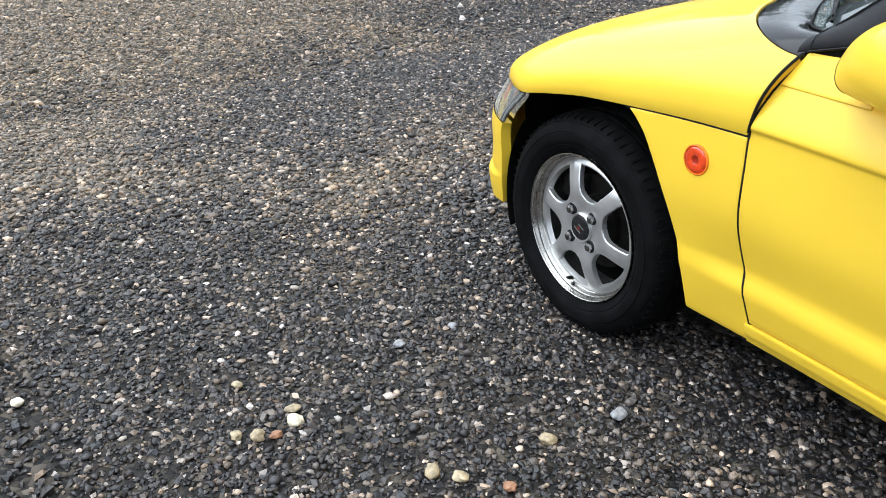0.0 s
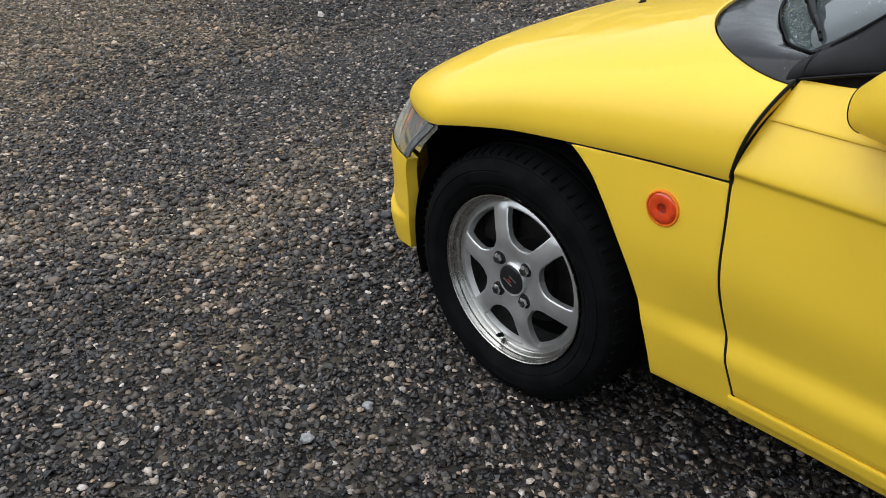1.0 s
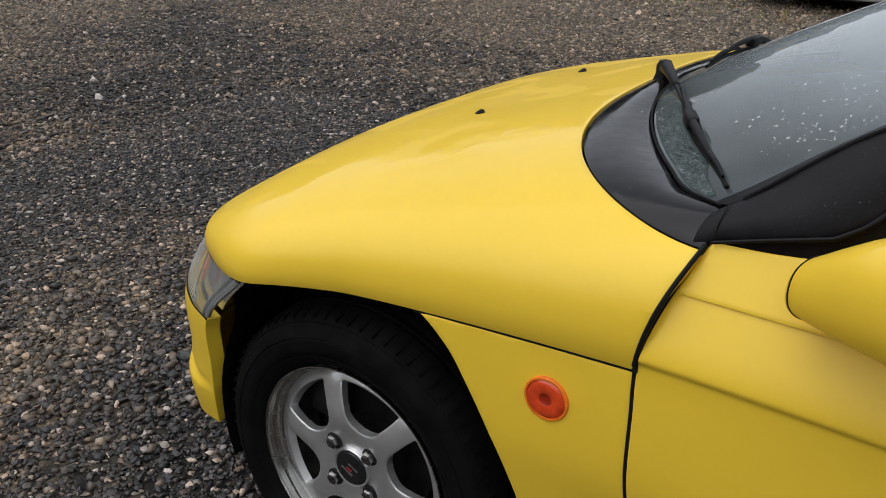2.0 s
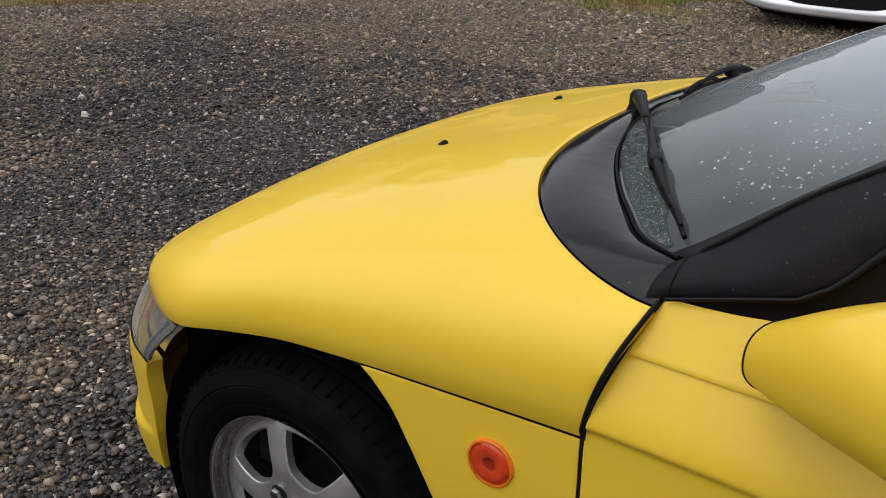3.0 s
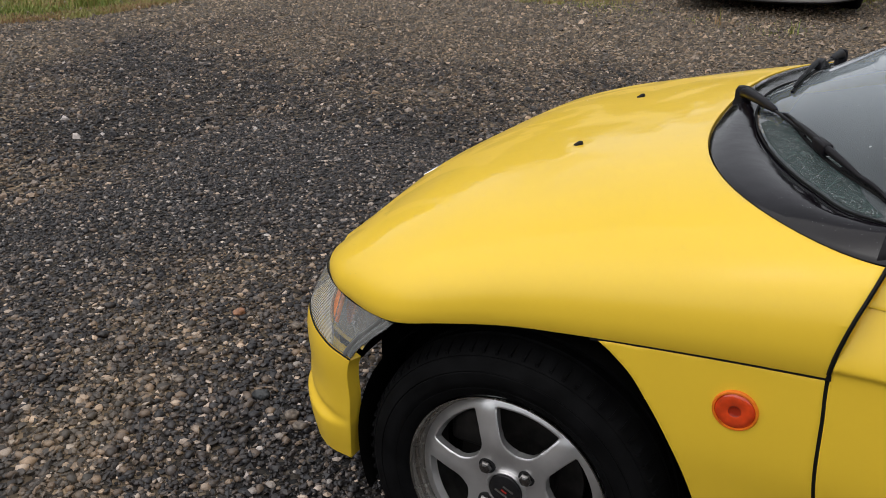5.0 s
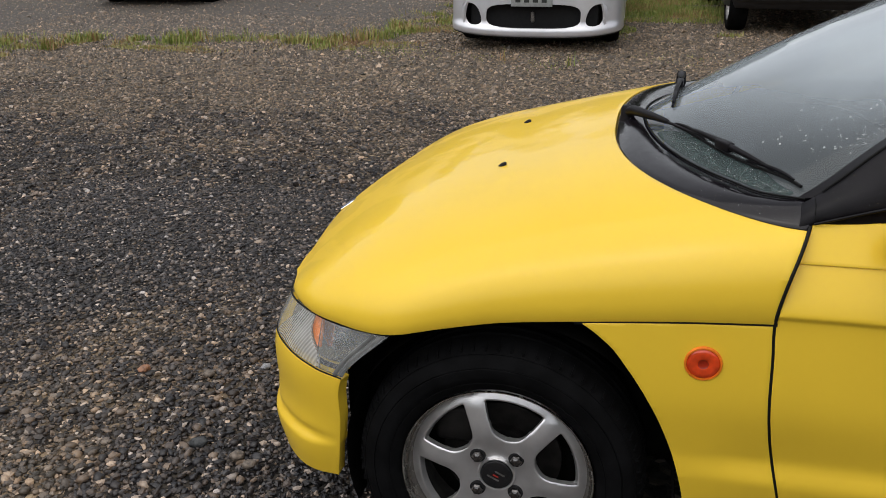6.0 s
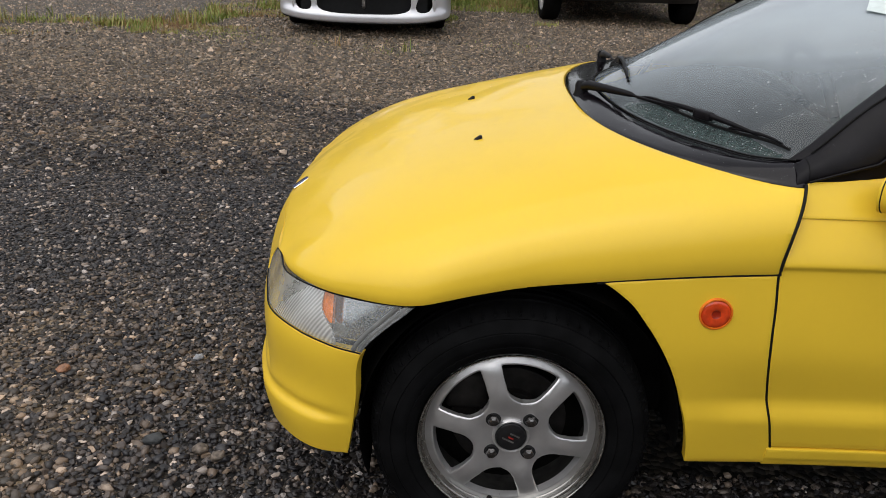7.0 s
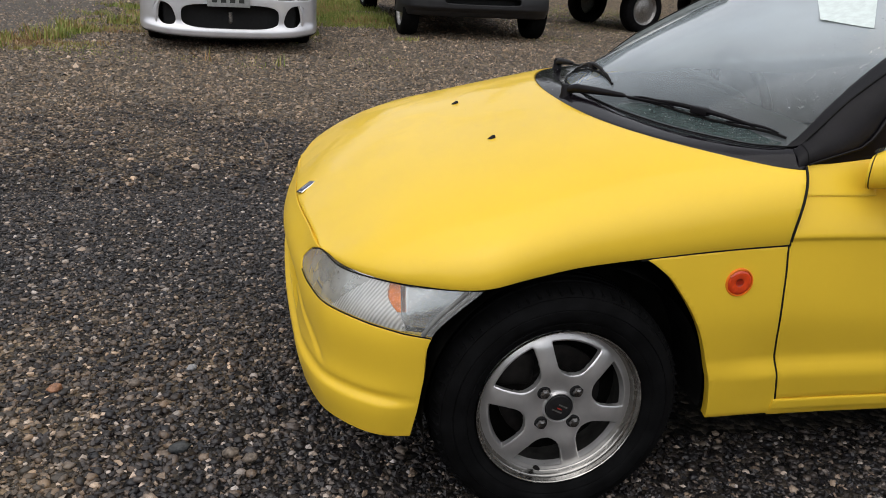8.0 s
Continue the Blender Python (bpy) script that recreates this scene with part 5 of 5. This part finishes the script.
# ---- parked vehicles behind the yard ----
def simple_wheel(r, w, steel, parent, m):
    g = new("wheel")
    g.parent = parent
    g.matrix_basis = m
    part("tyre", face_out(lathe([(r * 0.62, -w), (r * 0.72, -w * 1.04), (r * 0.93, -w), (r, -w * 0.85), (r, -w * 0.15), (r * 0.94, 0.0), (r * 0.80, 0.008), (r * 0.66, 0.0), (r * 0.62, -0.012)], 48), lambda p: Vector((p.x, (p.y + w / 2) * 2, p.z))), TYRE, g)
    rim = lathe([(r * 0.62, -0.02), (r * 0.64, 0.001), (r * 0.60, -0.004), (r * 0.56, -0.030), (r * 0.40, -0.036), (r * 0.34, -0.022), (r * 0.16, -0.018), (r * 0.14, -0.006), (0.0, -0.004)], 40)
    part("rim", face_out(rim, lambda p: Vector((-p.x * 0.3, 1, -p.z * 0.3))), steel, g)
    return g


def vehicle(name, label, paint, length, half, hood_z, roof_z, cab, m, sill=0.22, clear=0.16, r=0.29, front=0.75, rear=0.62, rim=STEEL):
    """A whole parked vehicle in plain form: x ahead from the front bumper, cab = (base front, roof front, roof rear, base rear)."""
    v = tagged(new(name), label, "car")
    v.matrix_basis = m
    nose = spl((-length, -length + 0.25, -length / 2, -0.55, -0.20, -0.02), (0.86 * half, 0.97 * half, half, half * 0.99, half * 0.93, half * 0.80))
    top = spl((-length, -length + 0.1, max(cab[3], -length + 0.3), min(cab[0], -0.5), -0.35, -0.10, -0.02), (hood_z * 0.85, hood_z, hood_z * 1.05, hood_z * 1.04, hood_z * 0.94, hood_z * 0.84, hood_z * 0.74))

    def skin(x, th):
        s, c = math.sin(th), math.cos(th)
        return Vector((x, nose(x) * math.copysign(abs(s) ** 0.55, s), sill + (top(x) - sill) * max(c, 0) ** 0.45))
    bm = sheet(skin, spin(-length, -0.03, 50), spin(-math.pi / 2, math.pi / 2, 33))
    for wx in (-front, -length + rear):
        trim(bm, lambda p: max(math.hypot(p.x - wx, p.z - r) - r * 1.13, 0.30 - abs(p.y)))
    part("body", flange(face_out(bm, lambda p: Vector((0, p.y, 0.5))), 0.02), paint, v)
    part("underside", block(-length + 0.1, -half * 0.72, clear, -0.15, half * 0.72, hood_z * 0.8, 0.03), LINER, v)
    # cabin with dark glass
    def cabin(t, th):
        x0, x1 = cab[0] + (cab[1] - cab[0]) * t, cab[3] + (cab[2] - cab[3]) * t
        k = (math.cos(th), math.sin(th))
        w = half * (0.90 - 0.17 * t)
        e = 0.32
        return Vector(((x0 + x1) / 2 + (x0 - x1) / 2 * math.copysign(abs(k[0]) ** e, k[0]), w * math.copysign(abs(k[1]) ** e, k[1]), hood_z + (roof_z - hood_z) * t))
    part("cabin_glass", face_out(sheet(lambda th, t: cabin(t, th), [2 * math.pi * i / 48 for i in range(48)], spin(0, 1, 8), True), lambda p: Vector((p.x - (cab[0] + cab[3]) / 2, p.y, 0))), DARK, v, "dark cabin glass")
    roof = sheet(lambda s, q: Vector((cab[2] + (cab[1] - cab[2]) * s, half * 0.74 * q, roof_z + 0.035 * (1 - q * q) * (1 - (2 * s - 1) ** 4))), spin(0, 1, 14), spin(-1, 1, 14))
    part("roof", flange(face_out(roof, lambda p: Vector((0, 0, 1))), 0.05), paint, v)
    for sx, wx in ((1, -front), (1, -length + rear), (-1, -front), (-1, -length + rear)):
        simple_wheel(r, 0.17, rim, v, pose(wx, sx * (half - 0.03), r - 0.008, 0, 0, 0 if sx > 0 else 180))
    return v


def face_net(half, depth_c, z0, z1, lip, nu=90, nz=36, sweep=0.0):
    """A bumper face across the nose: y from side to side, z up, rounding back at the corners."""
    def at(s, z):
        a = abs(s)
        y = half * (a if a < 0.86 else 0.86 + 0.14 * math.sin((a - 0.86) / 0.14 * 1.4) / math.sin(1.4))
        x = 0.02 - depth_c * a ** 2 - 0.16 * max(0, a - 0.62) ** 2 / 0.144 - 0.30 * max(0, a - 0.86) ** 2 / 0.0196
        return Vector((x + lip(z), math.copysign(y, s), z + sweep * a ** 3 * (z1 - z) / (z1 - z0)))
    return sheet(at, spin(-1, 1, nu), spin(z0, z1, nz)), at


# silver coupe: nose towards the yard
silver = vehicle("silver_coupe", "silver coupe parked nose-on at the grass verge", SILVER, 4.2, 0.76, 0.72, 1.27, (-1.15, -1.75, -2.75, -3.7), pose(0.77, -5.86, 0, 0, 0, 91.5), 0.17, 0.14, 0.30, 0.82, 0.75)
lip = spl((0.11, 0.125, 0.16, 0.195, 0.215, 0.24, 0.30, 0.40, 0.47, 0.54, 0.60), (-0.03, 0.015, 0.035, 0.030, 0.010, 0.0, 0.0, -0.005, -0.012, -0.04, -0.10))
bm, face = face_net(0.775, 0.05, 0.112, 0.60, lip, sweep=0.055)


def oval(y0, y1, z0, z1, e=4.0, lean=0.0):
    return lambda p: (abs((p.y - (y0 + y1) / 2 - lean * (p.z - (z0 + z1) / 2)) / ((y1 - y0) / 2)) ** e + abs((p.z - (z0 + z1) / 2) / ((z1 - z0) / 2)) ** e) - 1


for cut in (oval(-0.41, 0.41, 0.205, 0.405, 4.0), oval(0.460, 0.622, 0.225, 0.410, 2.6, 0.34), oval(-0.622, -0.460, 0.225, 0.410, 2.6, -0.34), oval(0.34, 0.72, 0.450, 0.58, 5), oval(-0.72, -0.34, 0.450, 0.58, 5)):
    trim(bm, cut)
bumper = part("front_bumper", flange(face_out(bm, lambda p: Vector((1, 0, 0))), 0.018, 0.002), SILVER, silver, "silver bumper with wide dark mouth")
# near-black blocks darken the inside of the mouth and side ducts
part("mouth_backing", join(block(-0.30, -0.56, 0.15, -0.09, 0.56, 0.58, 0.02), block(-0.32, -0.67, 0.17, -0.19, 0.67, 0.58, 0.02)), DARK, bumper)
part("lower_lip", face_out(sheet(lambda s, z: face(s, z) + Vector((0.008, 0, 0)), spin(-0.97, 0.97, 60), spin(0.112, 0.128, 4)), lambda p: Vector((1, 0, 0))), DARK, bumper, "black lower lip edge")
for y in (0.53, -0.53):
    hl = sheet(lambda q, z: face((q) / 0.775, z) - Vector((0.012, 0, 0)), spin(y - 0.20, y + 0.20, 20), spin(0.446, 0.585, 8))
    lamp = part("headlamp", face_out(hl, lambda p: Vector((1, 0, 0))), PEBBLED, silver, "clear headlamp with amber corner")
    oy = y + (0.14 if y > 0 else -0.14)
    part("amber_corner", face_out(sheet(lambda q, z: face(q / 0.775, z) - Vector((0.008, 0, 0)), spin(oy - 0.05, oy + 0.05, 8), spin(0.452, 0.49, 4)), lambda p: Vector((1, 0, 0))), ORANGE, lamp)
plate = part("number_plate", block(0.022, -0.19, 0.385, 0.034, 0.165, 0.54, 0.004, 2), PLATE, silver, "pale number plate with plain bars")
for k in range(4):
    y = -0.13 + 0.075 * k
    part("plate_bar", block(0.0345, y - 0.022, 0.42, 0.0355, y + 0.022, 0.49, 0), INK, plate, smooth=False)
part("tow_hook", tube([(0.0, 0.0, 0.26), (0.03, 0.0, 0.27), (0.035, 0.0, 0.34)], 0.016, 8), STEEL, silver, "grey tow hook in the mouth")

# dark grey van beside it
van = vehicle("grey_van", "dark grey van parked nose-on on the gravel", GREY_PAINT, 3.6, 0.83, 0.95, 1.75, (-0.75, -1.35, -3.4, -3.5), pose(-1.79, -7.22, 0, 0, 0, 92), 0.34, 0.24, 0.285, 0.45, 0.55)
vlip = spl((0.24, 0.27, 0.30, 0.33, 0.37, 0.45, 0.52), (-0.05, -0.02, 0.0, 0.035, 0.04, 0.03, 0.0))
bm, vface = face_net(0.84, 0.04, 0.245, 0.54, vlip)
trim(bm, oval(-0.42, 0.42, 0.375, 0.46, 5))
vb = part("front_bumper", flange(face_out(bm, lambda p: Vector((1, 0, 0))), 0.05, 0.004), GREY_PAINT, van, "dark grey plastic bumper")
# near-black block paints the depth behind the grille cut
part("grille_backing", block(-0.25, -0.6, 0.30, -0.06, 0.6, 0.54, 0.02), DARK, vb)

# white light truck farther back
truck = vehicle("white_truck", "white light truck parked side-on far back", WHITE_PAINT, 3.4, 0.66, 0.95, 1.80, (-0.10, -0.35, -1.15, -1.25), pose(-6.52, -10.03, 0, 0, 0, 197.5), 0.46, 0.42, 0.29, 0.55, 0.85)
part("front_bumper", block(-0.22, -0.665, 0.20, 0.01, 0.665, 0.52, 0.03, 3), WHITE_PAINT, truck, "white front bumper")
part("load_bed", block(-3.35, -0.70, 0.62, -1.35, 0.70, 0.98, 0.02), WHITE_PAINT, truck, "white load bed")

# dark red hatchback across the track, only its foot in view
RED_PAINT = material("dark_red_paint", (0.055, 0.010, 0.010), 0.35, coat=0.5, spots=0.15, scale=9)
vehicle("red_hatchback", "dark red hatchback parked beyond the dirt track", RED_PAINT, 3.8, 0.78, 0.85, 1.40, (-1.0, -1.6, -3.2, -3.7), pose(6.15, -8.60, 0, 0, 0, 97), 0.22, 0.17, 0.29, 0.75, 0.62)

# ---- verge: dirt track, grass and weeds ----
TRACK = material("compacted_dirt", (0.072, 0.060, 0.049), 0.8, spots=0.5, scale=17.0, bump=1.0, bump_scale=45)
verge = ((9.0, -0.6), (5.95, -2.4), (5.45, -3.2), (5.35, -3.9), (5.30, -4.8), (4.75, -5.45), (3.75, -5.35), (2.85, -5.7), (2.3, -5.6), (1.75, -6.3), (1.5, -7.6), (1.4, -9.0))
vx = [Vector((x, y, 0)) for x, y in verge]


def along(t):
    k = min(int(t * (len(vx) - 1)), len(vx) - 2)
    return vx[k].lerp(vx[k + 1], t * (len(vx) - 1) - k)


bm = sheet(lambda t, w: along(t) + Vector((0.82, -0.57, 0)) * ((3.4 if t < 0.36 else 1.0) + w * 30) + Vector((0, 0, 0.004)), spin(0, 1, 60), (0, 0.1, 1))
tagged(part("dirt_track", face_out(bm, lambda p: Vector((0, 0, 1))), TRACK), "compacted grey-brown dirt track behind the verge", "track", kind="structure")


def grass_material(name, first, between, last):
    m = bpy.data.materials.new(name)
    m.use_nodes = True
    n, l = m.node_tree.nodes, m.node_tree.links
    b = n["Principled BSDF"]
    geo = n.new("ShaderNodeNewGeometry")
    ramp = n.new("ShaderNodeValToRGB")
    e = ramp.color_ramp.elements
    e[0].color, e[0].position = (*first, 1), 0.0
    e[1].color, e[1].position = (*last, 1), 1.0
    for p, c in between:
        e.new(p).color = (*c, 1)
    at = n.new("ShaderNodeTexCoord")
    tex = n.new("ShaderNodeTexNoise")
    tex.inputs["Scale"].default_value, tex.inputs["Detail"].default_value = 1.7, 3
    l.new(at.outputs["Object"], tex.inputs["Vector"])
    wide = n.new("ShaderNodeMapRange")
    wide.inputs["From Min"].default_value, wide.inputs["From Max"].default_value = 0.3, 0.7
    wide.inputs["To Min"].default_value, wide.inputs["To Max"].default_value = -0.60, 0.32
    l.new(tex.outputs["Fac"], wide.inputs["Value"])
    mixed = n.new("ShaderNodeMath")
    mixed.use_clamp = True
    l.new(geo.outputs["Random Per Island"], mixed.inputs[0])
    l.new(wide.outputs[0], mixed.inputs[1])
    l.new(mixed.outputs[0], ramp.inputs[0])
    l.new(ramp.outputs[0], b.inputs["Base Color"])
    b.inputs["Roughness"].default_value = 0.6
    return m


def blades(name, roots, heights, mat, label, lean=0.5):
    """Bent tapering blades of grass in one mesh."""
    g = np.random.default_rng(len(roots) + 3)
    k = len(roots)
    a = g.uniform(0, 2 * np.pi, k)
    side = np.stack([np.cos(a), np.sin(a), np.zeros(k)], 1)
    bend = np.stack([np.cos(a + 1.4), np.sin(a + 1.4), np.zeros(k)], 1) * (heights * g.uniform(0.1, lean, k))[:, None]
    w = (g.uniform(0.003, 0.007, k) * (0.6 + heights * 3))[:, None]
    up = np.array([0, 0, 1.0]) * heights[:, None]
    pts = np.stack([roots - side * w, roots + side * w, roots + up * 0.6 + bend * 0.45 - side * w * 0.7, roots + up * 0.6 + bend * 0.45 + side * w * 0.7, roots + up + bend], 1).reshape(-1, 3)
    me = bpy.data.meshes.new(name)
    base = np.arange(k)[:, None] * 5
    quads = base + np.array([0, 1, 3, 2])
    tris = base + np.array([2, 3, 4])
    me.from_pydata(pts.tolist(), [], quads.tolist() + tris.tolist())
    me.materials.append(mat)
    return tagged(new(name, me), label, "grass", kind="stuff")


GRASS = grass_material("verge_grass", (0.16, 0.22, 0.035), ((0.35, (0.27, 0.29, 0.06)), (0.6, (0.34, 0.30, 0.10)), (0.8, (0.36, 0.24, 0.10))), (0.30, 0.17, 0.075))
STRAW = grass_material("verge_straw", (0.27, 0.27, 0.07), ((0.3, (0.33, 0.27, 0.11)), (0.6, (0.34, 0.20, 0.09)), (0.82, (0.27, 0.15, 0.07))), (0.20, 0.11, 0.06))
g = np.random.default_rng(5)
lawn, fringe = ([], []), ([], [])
for k in range(120000):
    t = g.uniform(0, 0.37) if k % 5 < 3 else g.uniform(0.34, 1)
    p = along(t)
    w = g.normal(0.48, 0.32) if t > 0.36 else g.uniform(0, 1) ** 1.5 * 3.4
    q = p + Vector((0.82, -0.57, 0)) * w
    clump = noise.noise(Vector((q.x * 1.6, q.y * 1.6, 0))) + 0.5 * noise.noise(Vector((q.x * 5, q.y * 5, 3)))
    if clump < (0.14 if t > 0.36 else -0.45) or w < -0.15:
        continue
    outer = w + 0.25 * noise.noise(Vector((q.x * 3, q.y * 3, 9))) < 0.42
    roots, tall = fringe if outer else lawn
    roots.append((q.x + g.normal(0, 0.03), q.y + g.normal(0, 0.03), 0.0))
    tall.append(abs(g.normal(0.014, 0.008)) + 0.006 if outer else abs(g.normal(0.020, 0.012)) * (1 + max(0, clump)) + 0.008)
# taller bushy tufts along the verge
for k in range(30):
    t = 0.16 + 0.027 * k + g.uniform(-0.02, 0.02)
    c = along(min(t, 0.999)) + Vector((0.82, -0.57, 0)) * g.uniform(0.15, 0.95)
    top, wide = g.uniform(0.05, 0.17), g.uniform(0.04, 0.12)
    for _ in range(int(g.uniform(50, 220))):
        lawn[0].append((c.x + g.normal(0, wide), c.y + g.normal(0, wide), 0.0))
        lawn[1].append(top * g.uniform(0.30, 1.0))
blades("verge_grass", np.array(lawn[0]), np.array(lawn[1]), GRASS, "patchy green and straw-coloured grass verge", 0.9)
blades("verge_fringe", np.array(fringe[0]), np.array(fringe[1]), STRAW, "low rusty-brown grass at the edge of the gravel", 0.9)
roots, tall = [], []
for _ in range(26000):
    q = Vector((g.uniform(-1.1, 0.3), g.uniform(-12.0, -7.0), 0))
    if noise.noise(q * 1.3) < (0.05 if q.y > -8.0 else -0.45):
        continue
    roots.append((q.x, q.y, 0.0))
    tall.append(abs(g.normal(0.020, 0.012)) + 0.008 + (0.05 if q.y < -8.5 else 0) * g.uniform())
for cx, cy, rad, cnt in ((0.55, -5.25, 0.34, 130), (1.15, -5.45, 0.14, 40), (1.9, -5.6, 0.45, 300), (-0.5, -5.6, 0.45, 120), (-2.7, -7.6, 0.5, 300), (-4.3, -10.5, 1.6, 5000), (-3.2, -8.8, 0.8, 900), (0.2, -6.8, 0.3, 300)):
    for _ in range(cnt):
        roots.append((cx + g.normal(0, rad * 0.5), cy + g.normal(0, rad * 0.5), 0.0))
        tall.append(abs(g.normal(0.009, 0.006)) + 0.005)
for cx, cy in ((0.95, -5.30), (0.38, -5.18), (2.6, -6.1), (4.2, -6.0), (3.7, -6.35), (5.0, -5.5)):
    for _ in range(7):
        roots.append((cx + g.normal(0, 0.02), cy + g.normal(0, 0.02), 0.0))
        tall.append(g.uniform(0.05, 0.14))
blades("weeds", np.array(roots), np.array(tall), GRASS, "thin weeds and grass tufts among the gravel", 0.7)


# ---- unseen far belt of trees, added to darken low reflections in the paint ----
UNSEEN_TREES = material("unseen_trees", (0.022, 0.032, 0.014), 0.9, spots=0.55, scale=0.8, bump=1.0, bump_scale=2)


def belt_point(a, k):
    r = 42 + 5 * noise.noise(Vector((math.cos(a) * 4, math.sin(a) * 4, 0.3)))
    h = 7.5 + 3.0 * noise.noise(Vector((math.cos(a) * 9, math.sin(a) * 9, 1.7))) + 1.3 * noise.noise(Vector((math.cos(a) * 40, math.sin(a) * 40, 2.0)))
    bulge = 1.5 * noise.noise(Vector((math.cos(a) * 30, math.sin(a) * 30, k * 5)))
    return Vector(((r + bulge - 3 * k) * math.cos(a), (r + bulge - 3 * k) * math.sin(a), h * k - 0.2))


bm = sheet(belt_point, [2 * math.pi * i / 360 for i in range(360)], spin(0, 1, 9), True)
tagged(part("backdrop", face_out(bm, lambda p: Vector((-p.x, -p.y, 0))), UNSEEN_TREES), "dark far belt of unseen trees added round the yard", "backdrop", kind="structure")
